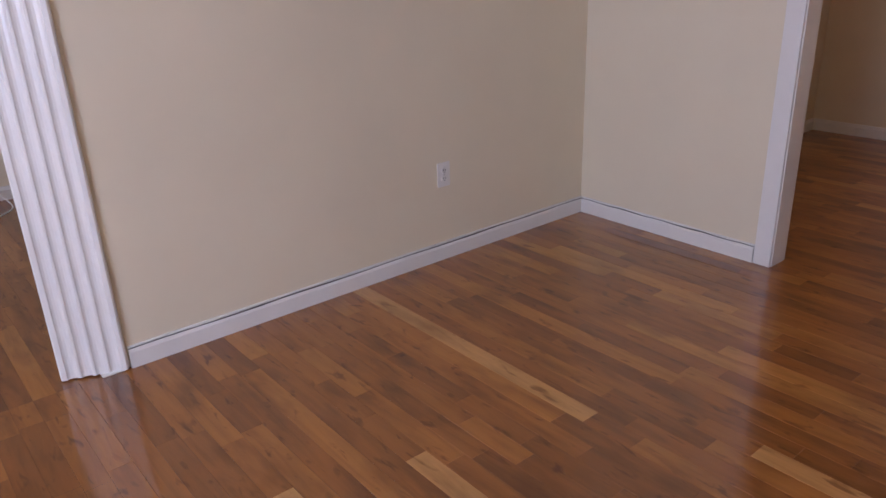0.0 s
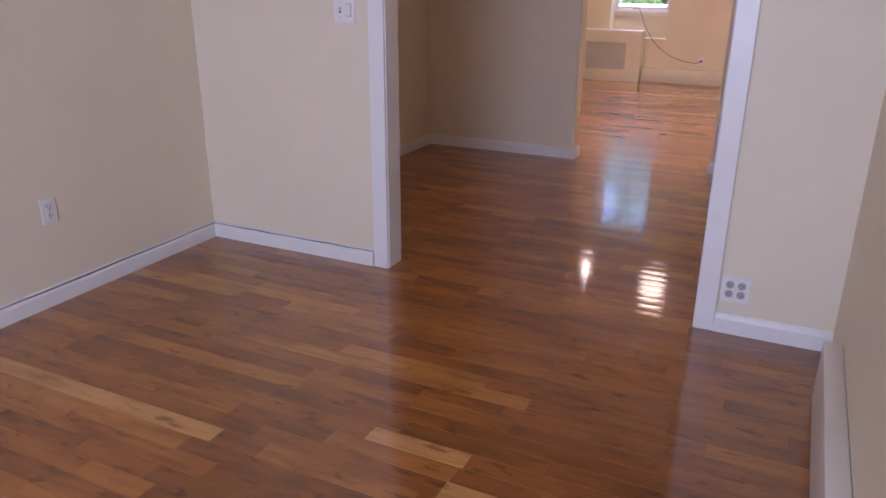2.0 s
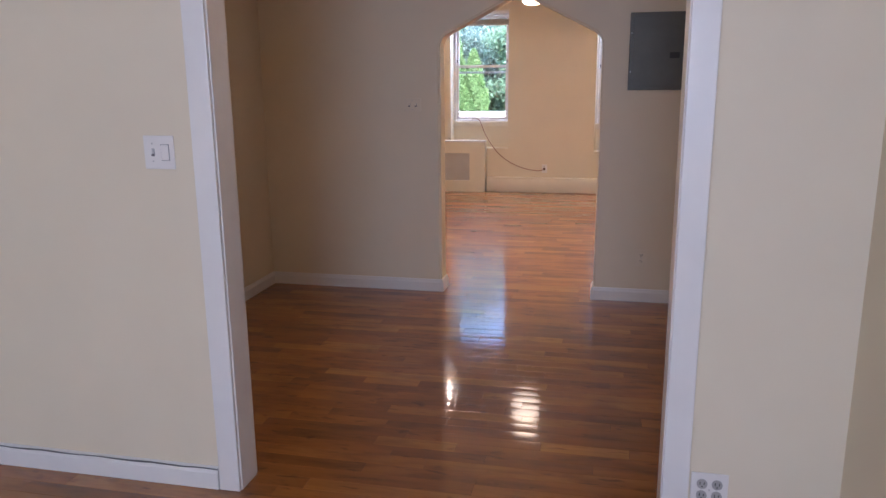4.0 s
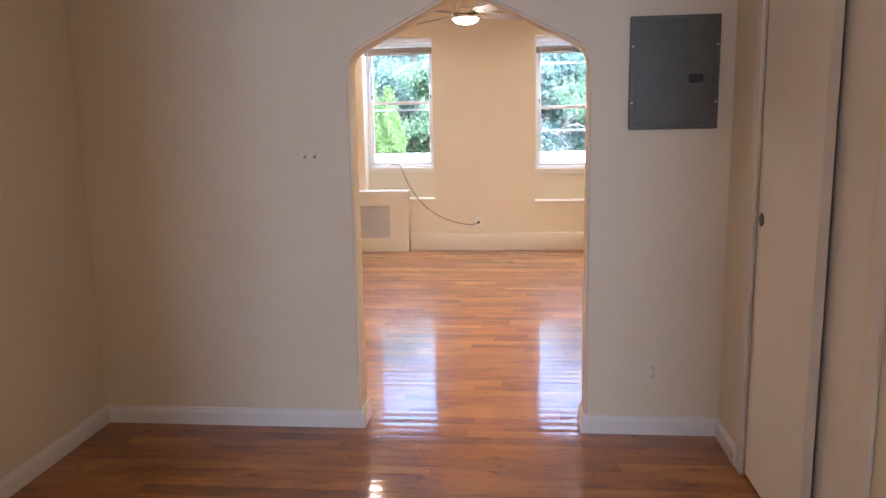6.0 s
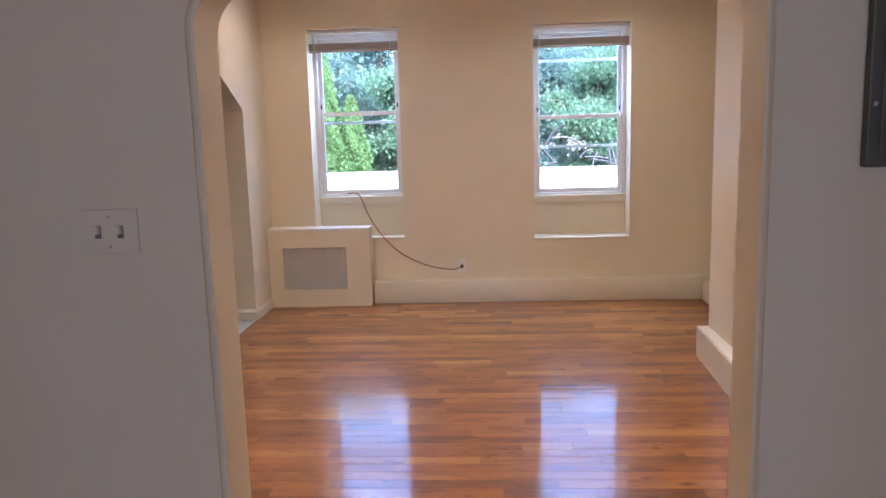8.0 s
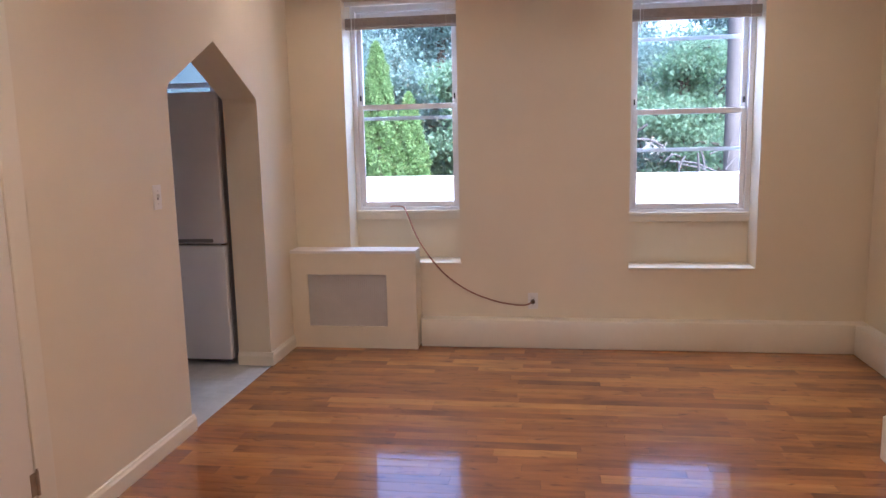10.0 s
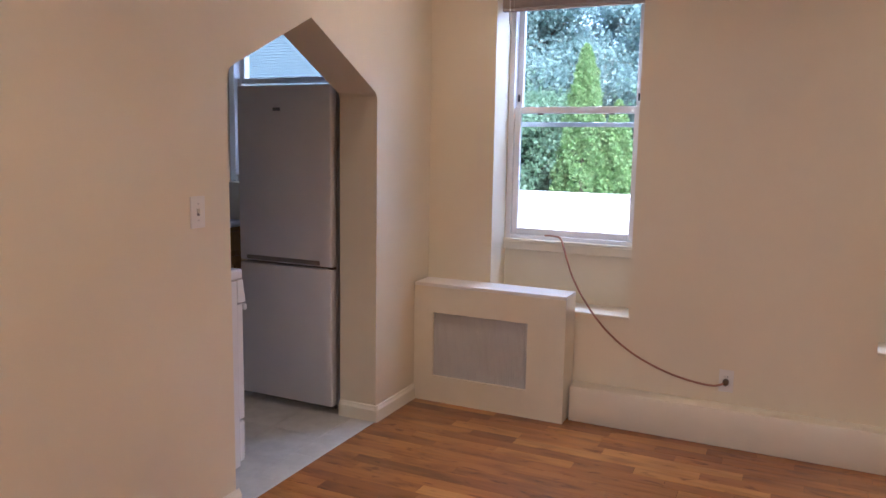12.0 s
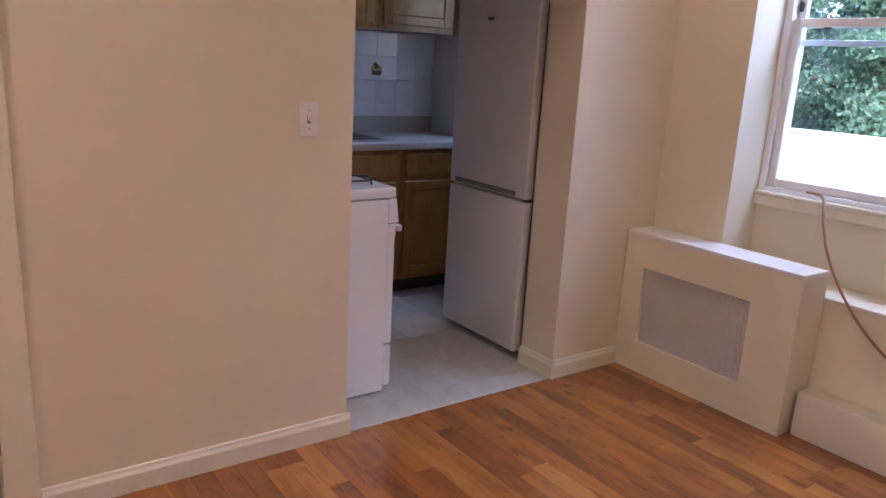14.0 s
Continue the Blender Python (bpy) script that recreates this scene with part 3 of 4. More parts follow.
# ---- living room things ----
def radiator_cover():
    x0, x1, yf, h = -2.518, -1.622, 10.792, 0.694
    c = thing("radiator_cover", ((x0 + x1) / 2, 10.9, 0), "cream painted wooden radiator cover with a grey ribbed grille", "radiator cover")
    gx0, gx1, gz0, gz1 = -2.398, -1.831, 0.154, 0.526
    bm = shape()
    box(bm, x0, gx0, yf, yf + 0.02, 0, h - 0.0198)
    box(bm, gx1, x1, yf, yf + 0.02, 0, h - 0.0198)
    box(bm, gx0, gx1, yf, yf + 0.02, 0, gz0)
    box(bm, gx0, gx1, yf, yf + 0.02, gz1, h - 0.0198)
    bmesh.ops.remove_doubles(bm, verts=bm.verts[:], dist=0.0001)
    part("front_frame", bm, M_CREAM, c)
    part("side_panel", box(shape(), x1 - 0.02, x1 - 0.0005, yf + 0.0205, CN - 0.001, 0, h - 0.02), M_CREAM, c)
    part("side_panel", box(shape(), x0 + 0.0005, x0 + 0.02, yf + 0.0205, CN - 0.001, 0, h - 0.02), M_CREAM, c)
    part("top", box(shape(), x0, x1, yf, CN - 0.001, h - 0.0195, h, 0.002, 1), M_TRIM, c)
    bm = shape()
    n = 40
    pts = []
    for k in range(n * 4 + 1):
        pts.append((gx0 + (gx1 - gx0) * k / (n * 4), yf + 0.017 + 0.0016 * (1 if (k % 4) in (1, 2) else 0)))
    pts += [(gx1, yf + 0.026), (gx0, yf + 0.026)]
    prism(bm, pts, "z", gz0 - 0.01, gz1 + 0.01)
    part("grille", bm, M_GRILLE, c, "grey ribbed metal grille")
    return c


radiator_cover()


def plate(name, at, face, w, h, label, category, kind, material=None):
    """A wall plate; at: centre on the wall; face: 'x', '-x' or '-y', the way it looks."""
    p = thing(name, at, label, category)
    rot = {"-y": 0, "x": 90, "-x": -90}[face]
    m = pose(*at, 0, 0, rot)

    def put(nm, bm, material, lab=""):
        bm.transform(m)
        part(nm, bm, material, p, lab)
    put("plate", box(shape(), -w / 2, w / 2, -0.0065, -0.0005, -h / 2, h / 2, 0.0022, 2), material or M_PLATE)
    if kind.startswith("outlet"):
        cols = (0,) if kind == "outlet" else (-0.023, 0.023)
        for cx in cols:
            for cz in (-0.020, 0.020):
                bm = lathe(shape(), [(0.0165, -0.0085), (0.0165, 0.0)], (cx, -0.002, cz), "Y", 18)
                put("receptacle", bm, M_RECEPT if kind == "outlet4" else (material or M_PLATE))
                bm = shape()
                box(bm, cx - 0.0075, cx - 0.005, -0.0112, -0.0102, cz - 0.002, cz + 0.008)
                box(bm, cx + 0.005, cx + 0.0075, -0.0112, -0.0102, cz - 0.002, cz + 0.007)
                box(bm, cx - 0.002, cx + 0.002, -0.0112, -0.0102, cz - 0.010, cz - 0.006)
                put("slots", bm, M_DARK, "dark contact slots")
        put("screw", lathe(shape(), [(0.003, -0.0078), (0.003, 0.0)], (0, -0.001, 0), "Y", 10), M_STEEL)
    if kind in ("toggle", "double", "toggles"):
        for cx in {"toggle": (0,), "double": (-0.023,), "toggles": (-0.023, 0.023)}[kind]:
            put("toggle", box(shape(), cx - 0.005, cx + 0.005, -0.019, -0.006, -0.004, 0.014, 0.002, 2), material or M_PLATE, "toggle lever")
            put("toggle_slot", box(shape(), cx - 0.0065, cx + 0.0065, -0.0071, -0.006, -0.013, 0.013), M_GASKET)
        if kind == "double":
            put("rocker", box(shape(), 0.010, 0.038, -0.0105, -0.006, -0.026, 0.026, 0.003, 2), M_PLATE, "dimmer paddle")
            put("rocker_gap", box(shape(), 0.0085, 0.0395, -0.0071, -0.006, -0.0275, 0.0275), M_GASKET)
        for cz in (-0.030, 0.030):
            put("screw", lathe(shape(), [(0.0026, -0.0078), (0.0026, 0.0)], (-0.023 if kind == "double" else 0, -0.001, cz), "Y", 10), M_STEEL)
    return p


plate("outlet", (AW, 2.112, 0.425), "x", 0.075, 0.118, "white duplex wall outlet above the baseboard", "outlet", "outlet")
plate("light_switch", (-1.504, AB0, 1.253), "-y", 0.114, 0.114, "white double switch plate with toggle and dimmer", "switch", "double")
plate("outlet", (0.351, AB0, 0.198), "-y", 0.114, 0.114, "white four-socket wall outlet with dark slots", "outlet", "outlet4")
plate("light_switch", (-1.333, BC0, 1.325), "-y", 0.118, 0.09, "cream double switch plate beside the arch", "switch", "toggles", M_PAINTED_PLATE)
plate("outlet", (0.245, BC0, 0.305), "-y", 0.072, 0.115, "cream duplex wall outlet under the panel", "outlet", "outlet", M_PAINTED_PLATE)
plate("outlet", (BW, 4.96, 0.40), "x", 0.072, 0.115, "cream duplex wall outlet in the dim room", "outlet", "outlet", M_PAINTED_PLATE)
plate("light_switch", (CW, 9.092, 1.217), "x", 0.07, 0.115, "white toggle light switch beside the kitchen arch", "switch", "toggle")
plate("outlet", (-0.828, CN, 0.312), "-y", 0.07, 0.115, "cream wall outlet with a cable plugged in", "outlet", "outlet")

# air conditioner cord from the window sill to the outlet
cord = thing("power_cable", (-1.6, 10.96, 0.3), "pinkish brown power cable drooping from window sill to outlet", "cable")
ctrl = [(-1.86, 11.14, 0.967), (-1.80, 11.10, 0.972), (-1.745, 11.06, 0.965), (-1.70, 11.00, 0.90), (-1.635, 10.955, 0.765), (-1.54, 10.95, 0.615), (-1.43, 10.955, 0.49), (-1.28, 10.955, 0.385), (-1.11, 10.95, 0.318), (-0.98, 10.945, 0.292), (-0.90, 10.935, 0.288), (-0.86, 10.925, 0.298), (-0.837, 10.925, 0.310)]


def smooth_line(ctrl, n=6):
    out = []
    P = [Vector(p) for p in ctrl]
    for i in range(len(P) - 1):
        a, b, c, d = P[max(i - 1, 0)], P[i], P[i + 1], P[min(i + 2, len(P) - 1)]
        for k in range(n):
            t = k / n
            out.append(0.5 * ((2 * b) + (c - a) * t + (2 * a - 5 * b + 4 * c - d) * t * t + (3 * b - a - 3 * c + d) * t ** 3))
    out.append(P[-1])
    return out


part("cord", sweep(shape(), smooth_line(ctrl), 0.0055), M_CABLE, cord, "", True)
part("plug", lathe(shape(), [(0.008, 0.0), (0.014, 0.004), (0.016, 0.016), (0.016, 0.034), (0.012, 0.04)], (-0.828, 10.924, 0.312), "Y", 16), M_BRONZE, cord, "dark brown plug", True)


def ceiling_fan():
    x, y = -0.78, 8.5
    f = thing("ceiling_fan", (x, y, H), "brushed nickel ceiling fan with grey blades and a lit dome", "ceiling fan")
    part("canopy", lathe(shape(), [(0.065, 0.0), (0.065, -0.03), (0.05, -0.06), (0.02, -0.075)], (x, y, H - 0.001), "Z"), M_NICKEL, f, "", True)
    part("downrod", tube(shape(), (x, y, H - 0.07), (x, y, 2.40), 0.0125), M_NICKEL, f, "", True)
    part("motor_housing", lathe(shape(), [(0.03, 0.115), (0.085, 0.105), (0.105, 0.085), (0.105, 0.03), (0.11, 0.028), (0.11, 0.02), (0.105, 0.018), (0.105, -0.02), (0.094, -0.025)], (x, y, 2.30), "Z", 40), M_NICKEL, f, "", True)
    part("light_rim", lathe(shape(), [(0.095, 0.0), (0.110, -0.004), (0.113, -0.022), (0.106, -0.026)], (x, y, 2.274), "Z", 40), M_NICKEL, f, "", True)
    part("dome", lathe(shape(), [(0.105, 0.002), (0.101, -0.012), (0.087, -0.028), (0.062, -0.04), (0.03, -0.046), (0.004, -0.047)], (x, y, 2.252), "Z", 40), M_LENS, f, "glowing frosted glass dome", True)
    for k in range(4):
        a = math.pi * k / 2 + radians(38)
        m = Matrix.Translation((x, y, 2.292)) @ Matrix.Rotation(a, 4, "Z") @ Matrix.Rotation(radians(-13), 4, "X")
        bm = prism(shape(), [(0.15, -0.05), (0.22, -0.062), (0.645, -0.068), (0.66, -0.06), (0.665, -0.05), (0.665, 0.05), (0.66, 0.06), (0.645, 0.068), (0.22, 0.062), (0.15, 0.05)], "z", -0.004, 0.004)
        bm.transform(m)
        b = part("blade", bm, M_BLADE, f)
        bm = prism(shape(), [(0.09, -0.018), (0.17, -0.03), (0.23, -0.03), (0.23, 0.03), (0.17, 0.03), (0.09, 0.018)], "z", -0.009, -0.0045)
        bm.transform(m)
        part("blade_bracket", bm, M_NICKEL, b)
    return f


ceiling_fan()
lamp = new("fan_lamp", bpy.data.lights.new("fan_lamp", "POINT"))
lamp.data.energy, lamp.data.color, lamp.data.shadow_soft_size = FAN_W, WARM, 0.15
lamp.matrix_basis = pose(-0.78, 8.5, 2.10)

# dome added on the middle room's unseen ceiling, by the opening, to warm the walls
cl = thing("unseen_warm_fill", (-0.95, 3.68, H), "unseen dome added to the ceiling as a warm fill light", "ceiling light")
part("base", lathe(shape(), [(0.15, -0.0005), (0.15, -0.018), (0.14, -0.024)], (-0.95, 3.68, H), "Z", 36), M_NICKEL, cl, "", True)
part("dome", lathe(shape(), [(0.138, -0.02), (0.13, -0.05), (0.10, -0.078), (0.05, -0.094), (0.005, -0.098)], (-0.95, 3.68, H), "Z", 36), M_LENS, cl, "glowing dome of the added fill light", True)
# fill light of the added dome
lamp_disc("middle_room_fill", (-0.95, 3.68, H - 0.11), 0.11, MID_W, (1.0, 0.58, 0.24), 178)

for lx, ly in ((-2.0, 10.15), (0.36, 10.15), (-2.0, 7.3), (0.36, 7.3)):
    d = thing("recessed_light", (lx, ly, H), "round white recessed ceiling light, lit warm", "ceiling light", "recessed lights of the living room")
    part("trim_ring", lathe(shape(), [(0.085, -0.0005), (0.085, -0.005), (0.062, -0.009), (0.060, -0.003)], (lx, ly, H), "Z", 32), M_TRIM, d, "", True)
    part("lens", lathe(shape(), [(0.059, -0.002), (0.059, -0.0045)], (lx, ly, H), "Z", 32), M_DISC, d, "glowing lens")
    lamp_disc("downlight", (lx, ly, H - 0.012), 0.055, SPOT_W * (0.42 if ly > 9 else 1.4), WARM, 150)

# door in the living room's west wall, closed, with hinges
dl = thing("door_leaf", (CW - 0.03, (DK0 + DK1) / 2, 0), "cream painted flat door, closed, beside the kitchen arch", "door")
part("panel", box(shape(), CW - 0.024, CW + 0.012, DK0 + 0.021, DK1 - 0.004, 0.008, 2.039, 0.002, 1), M_DOOR, dl)
for hz in (0.285, 1.74):
    bm = tube(shape(), (CW + 0.018, DK1 + 0.002, hz - 0.045), (CW + 0.018, DK1 + 0.002, hz + 0.045), 0.006, n=12)
    tube(bm, (CW + 0.018, DK1 + 0.002, hz + 0.045), (CW + 0.018, DK1 + 0.002, hz + 0.053), 0.004, n=10)
    box(bm, CW + 0.0122, CW + 0.0145, DK1 - 0.028, DK1 - 0.002, hz - 0.042, hz + 0.042)
    part("hinge", bm, M_HINGE, dl, "tarnished brown steel hinge")

# ---- middle room things ----
ep = thing("breaker_panel", (0.32, BC0, 1.68), "dark grey steel breaker panel door on the wall", "electrical panel")
part("cover", box(shape(), 0.105, 0.482, BC0 - 0.022, BC0 - 0.001, 1.416, 1.895, 0.004, 2), M_PANEL, ep)
part("door", box(shape(), 0.128, 0.459, BC0 - 0.0245, BC0 - 0.0225, 1.440, 1.872, 0.003, 2), M_PANEL, ep)
part("latch", box(shape(), 0.354, 0.414, BC0 - 0.030, BC0 - 0.0247, 1.612, 1.648, 0.003, 2), M_DARK, ep, "black recessed latch")
for sx in (0.1165, 0.4705):
    for sz in (1.53, 1.77):
        part("screw", lathe(shape(), [(0.0042, -0.004), (0.0042, 0.0)], (sx, BC0 - 0.0225, sz), "Y", 12), M_STEEL, ep, "bright steel screw")

for nm, y0, y1, xo, pull in (("sliding_door", 4.90, CL1 - 0.001, 0.004, True), ("sliding_door", CL0 - 0.046, 4.945, 0.055, False)):
    sd = thing(nm, (BE + xo, (y0 + y1) / 2, 0), "cream painted flat sliding closet door" + (" with a round bronze finger pull" if pull else ""), "closet door", "closet doors")
    part("panel", box(shape(), BE + xo, BE + xo + 0.034, y0, y1, 0.012, 2.05, 0.002, 1), M_DOOR, sd)
    if pull:
        part("finger_pull", lathe(shape(), [(0.024, -0.003), (0.026, 0.0), (0.020, 0.002), (0.0185, 0.004)], (BE + xo - 0.001, 5.435, 1.075), "X", 24), M_BRONZE, sd, "dark bronze finger pull", True)

rd = thing("door_leaf", (BE + 0.03, (D0 + D1) / 2, 0), "cream painted flat door, closed, with a brass knob", "door")
part("panel", box(shape(), BE + 0.012, BE + 0.047, D0 + 0.024, D1 - 0.024, 0.008, 2.036, 0.002, 1), M_DOOR, rd)
part("knob", lathe(shape(), [(0.030, 0.0), (0.030, -0.005), (0.012, -0.010), (0.010, -0.024), (0.019, -0.031), (0.024, -0.042), (0.023, -0.052), (0.014, -0.057)], (BE + 0.011, 4.13, 0.925), "X", 28), M_BRASS, rd, "polished brass door knob", True)

th = thing("thermostat", (BE, 4.39, 1.45), "small white wall thermostat with a grey display", "thermostat")
part("body", box(shape(), BE - 0.026, BE - 0.001, 4.315, 4.40, 1.405, 1.505, 0.004, 2), M_PLATE, th)
part("display", box(shape(), BE - 0.0275, BE - 0.0262, 4.338, 4.378, 1.452, 1.488), M_GASKET, th, "small grey display")

# ---- kitchen things ----
FX0, FX1, FY, FH = -3.405, -2.787, 10.345, 1.775
fr = thing("fridge", ((FX0 + FX1) / 2, 10.6, 0), "white two-door fridge freezer in the kitchen corner", "refrigerator")
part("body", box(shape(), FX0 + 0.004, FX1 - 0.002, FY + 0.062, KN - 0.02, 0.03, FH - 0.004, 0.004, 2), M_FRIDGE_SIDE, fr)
part("gasket", box(shape(), FX0 + 0.012, FX1 - 0.012, FY + 0.052, FY + 0.0615, 0.05, FH - 0.012), M_GASKET, fr)


def fridge_door(z0, z1, grip_z0, grip_z1):
    d = part("door", box(shape(), FX0, FX1, FY, FY + 0.052, z0, z1, 0.010, 3), M_FRIDGE, fr, "", True)
    part("grip", box(shape(), FX0 + 0.05, FX1 - 0.075, FY - 0.003, FY + 0.02, grip_z0, grip_z1, 0.003, 2), M_GASKET, d, "recessed grey grip strip")
    return d


ud = fridge_door(0.810, FH, 0.818, 0.842)
part("door", box(shape(), FX0, FX1, FY, FY + 0.052, 0.035, 0.799, 0.010, 3), M_FRIDGE, fr, "", True)
part("badge", box(shape(), -3.160, -3.112, FY - 0.002, FY + 0.001, 1.638, 1.656, 0.003, 2), M_LOGO, ud, "small grey badge")
part("hinge", box(shape(), FX1 - 0.03, FX1 + 0.004, FY + 0.012, FY + 0.045, 0.7995, 0.8095, 0.002, 1), M_BRONZE, fr, "small brown door hinge")
for fx in (FX0 + 0.05, FX1 - 0.05):
    part("foot", tube(shape(), (fx, FY + 0.10, 0.0), (fx, FY + 0.10, 0.032), 0.018, n=14), M_GASKET, fr)
part("plinth", box(shape(), FX0 + 0.02, FX1 - 0.02, FY + 0.07, FY + 0.09, 0.004, 0.034), M_GASKET, fr)

SX0, SX1, SY0, SY1 = -3.47, -2.758, 8.94, 9.57
st = thing("gas_stove", ((SX0 + SX1) / 2, 9.25, 0), "white enamel gas stove with black burner grates", "stove")
part("body", box(shape(), SX0, SX1, SY0, SY1, 0.014, 0.868, 0.004, 2), M_STOVE, st)
part("cooktop", box(shape(), SX0 - 0.003, SX1 + 0.003, SY0, SY1 + 0.035, 0.872, 0.918, 0.010, 3), M_STOVE, st, "", True)
part("backguard", box(shape(), SX0, SX1, SY0 - 0.005, SY0 + 0.04, 0.919, 1.02, 0.008, 2), M_STOVE, st)
bm = prism(shape(), [(SY1 + 0.001, 0.768), (SY1 + 0.052, 0.768), (SY1 + 0.036, 0.870), (SY1 + 0.001, 0.870)], "x", SX0, SX1)
cp = part("control_panel", bm, M_STOVE, st)
for k in range(5):
    kx = SX0 + 0.1 + k * (SX1 - SX0 - 0.2) / 4
    part("knob", lathe(shape(), [(0.019, 0.0), (0.018, 0.02), (0.015, 0.024)], (kx, SY1 + 0.043, 0.82), "Y", 18), M_STOVE, cp, "", True)
od = part("oven_door", box(shape(), SX0 + 0.004, SX1 - 0.004, SY1 + 0.001, SY1 + 0.038, 0.232, 0.760, 0.005, 2), M_STOVE, st)
bm = box(shape(), SX0 + 0.02, SX1 - 0.015, SY1 + 0.058, SY1 + 0.082, 0.722, 0.752, 0.008, 3)
for hx in (SX0 + 0.05, SX1 - 0.05):
    box(bm, hx - 0.014, hx + 0.014, SY1 + 0.036, SY1 + 0.062, 0.70, 0.748, 0.003, 1)
part("handle", bm, M_STOVE, od, "", True)
part("drawer", box(shape(), SX0 + 0.004, SX1 - 0.004, SY1 + 0.001, SY1 + 0.042, 0.03, 0.222, 0.012, 2), M_STOVE, st)
for gx in (SX0 + 0.19, SX1 - 0.18):
    for gy in (SY0 + 0.19, SY1 - 0.13):
        bm = lathe(shape(), [(0.042, 0.0), (0.042, 0.012), (0.03, 0.016)], (gx, gy, 0.919), "Z", 20)
        part("burner", bm, M_IRON, st)
        bm = shape()
        for q in range(4):
            a = math.pi / 4 + q * math.pi / 2
            c, s = math.cos(a), math.sin(a)
            sweep(bm, [(gx + c * 0.03, gy + s * 0.03, 0.95), (gx + c * 0.115, gy + s * 0.115, 0.952), (gx + c * 0.13, gy + s * 0.13, 0.944), (gx + c * 0.133, gy + s * 0.133, 0.9185)], 0.0045, 6)
        for q in range(4):
            a, b2 = math.pi / 4 + q * math.pi / 2, math.pi / 4 + (q + 1) * math.pi / 2
            sweep(bm, [(gx + math.cos(a) * 0.13, gy + math.sin(a) * 0.13, 0.936), (gx + math.cos(b2) * 0.13, gy + math.sin(b2) * 0.13, 0.936)], 0.0045, 6)
        part("grate", bm, M_IRON, st, "black iron burner grate")
for fx in (SX0 + 0.05, SX1 - 0.05):
    for fy in (SY0 + 0.05, SY1 - 0.05):
        part("foot", tube(shape(), (fx, fy, 0), (fx, fy, 0.041), 0.015, n=10), M_GASKET, st)

CF, CT = -3.93, 0.952        # cabinet front, counter top


def framed_door(parent, name, x, y0, y1, z0, z1, raised=0.012):
    """A frame and raised panel facing east."""
    w = 0.055
    bm = shape()
    box(bm, x, x + 0.019, y0, y0 + w, z0, z1, 0.003, 1)
    box(bm, x, x + 0.019, y1 - w, y1, z0, z1, 0.003, 1)
    box(bm, x + 0.0005, x + 0.0185, y0 + w + 0.0003, y1 - w - 0.0003, z0, z0 + w, 0.003, 1)
    box(bm, x + 0.0005, x + 0.0185, y0 + w + 0.0003, y1 - w - 0.0003, z1 - w, z1, 0.003, 1)
    d = part(name, bm, M_CABWOOD, parent)
    part("raised_panel", box(shape(), x, x + raised, y0 + w - 0.002, y1 - w + 0.002, z0 + w - 0.002, z1 - w + 0.002, 0.008, 1), M_CABWOOD, d)
    return d


for y0, y1 in ((9.75, 10.356), (10.36, 10.97), (9.46, 9.746)):
    c = thing("base_cabinet", (-4.25, (y0 + y1) / 2, 0), "oak base cabinet with a drawer over a panelled door", "cabinet", "kitchen base cabinets")
    part("body", box(shape(), KW + 0.002, CF - 0.001, y0, y1, 0.10, CT - 0.042), M_CABWOOD, c)
    part("toe_kick", box(shape(), KW + 0.002, CF - 0.07, y0, y1, 0.0, 0.0995), M_DARK, c)
    part("drawer_front", box(shape(), CF, CF + 0.019, y0 + 0.03, y1 - 0.03, CT - 0.20, CT - 0.07, 0.006, 2), M_CABWOOD, c)
    framed_door(c, "door", CF, y0 + 0.03, y1 - 0.03, 0.13, CT - 0.235)
ct = thing("countertop", (-4.26, 10.2, CT), "speckled grey laminate countertop with a low splash strip", "countertop")
part("slab", box(shape(), KW + 0.001, CF + 0.028, 9.46, KN - 0.001, CT - 0.040, CT, 0.006, 2), M_COUNTER, ct, "", True)
part("splash_strip", box(shape(), KW + 0.009, KW + 0.028, 9.46, KN - 0.010, CT + 0.0005, CT + 0.105, 0.003, 1), M_SPLASH, ct)
sk = thing("sink", (-4.27, 10.1, CT), "stainless steel drop-in kitchen sink", "sink")
bm = shape()
for b in ((-4.50, -4.46, 9.86, 10.34), (-4.03, -3.99, 9.86, 10.34), (-4.4595, -4.0305, 9.86, 9.89), (-4.4595, -4.0305, 10.31, 10.34)):
    box(bm, *b, CT + 0.0005, CT + 0.007, 0.002, 1)
part("rim", bm, M_SINK, sk)
# no hollow is cut: the bowl's shade is a black sheet inside the rim
part("bowl_shade", box(shape(), -4.4598, -4.0302, 9.8902, 10.3098, CT + 0.0005, CT + 0.003), M_DARK, sk, "flat black sheet for the shade in the sink bowl")
UF, UB = -4.22, 1.60
for y0, y1 in ((9.70, 10.336), (10.34, 10.90)):
    c = thing("wall_cabinet", (-4.4, (y0 + y1) / 2, UB), "oak wall cabinet with a raised panel door", "cabinet", "kitchen wall cabinets")
    part("body", box(shape(), KW + 0.002, UF - 0.001, y0, y1, UB, 2.40), M_CABWOOD, c)
    framed_door(c, "door", UF, y0 + 0.03, y1 - 0.03, UB + 0.035, 2.37)

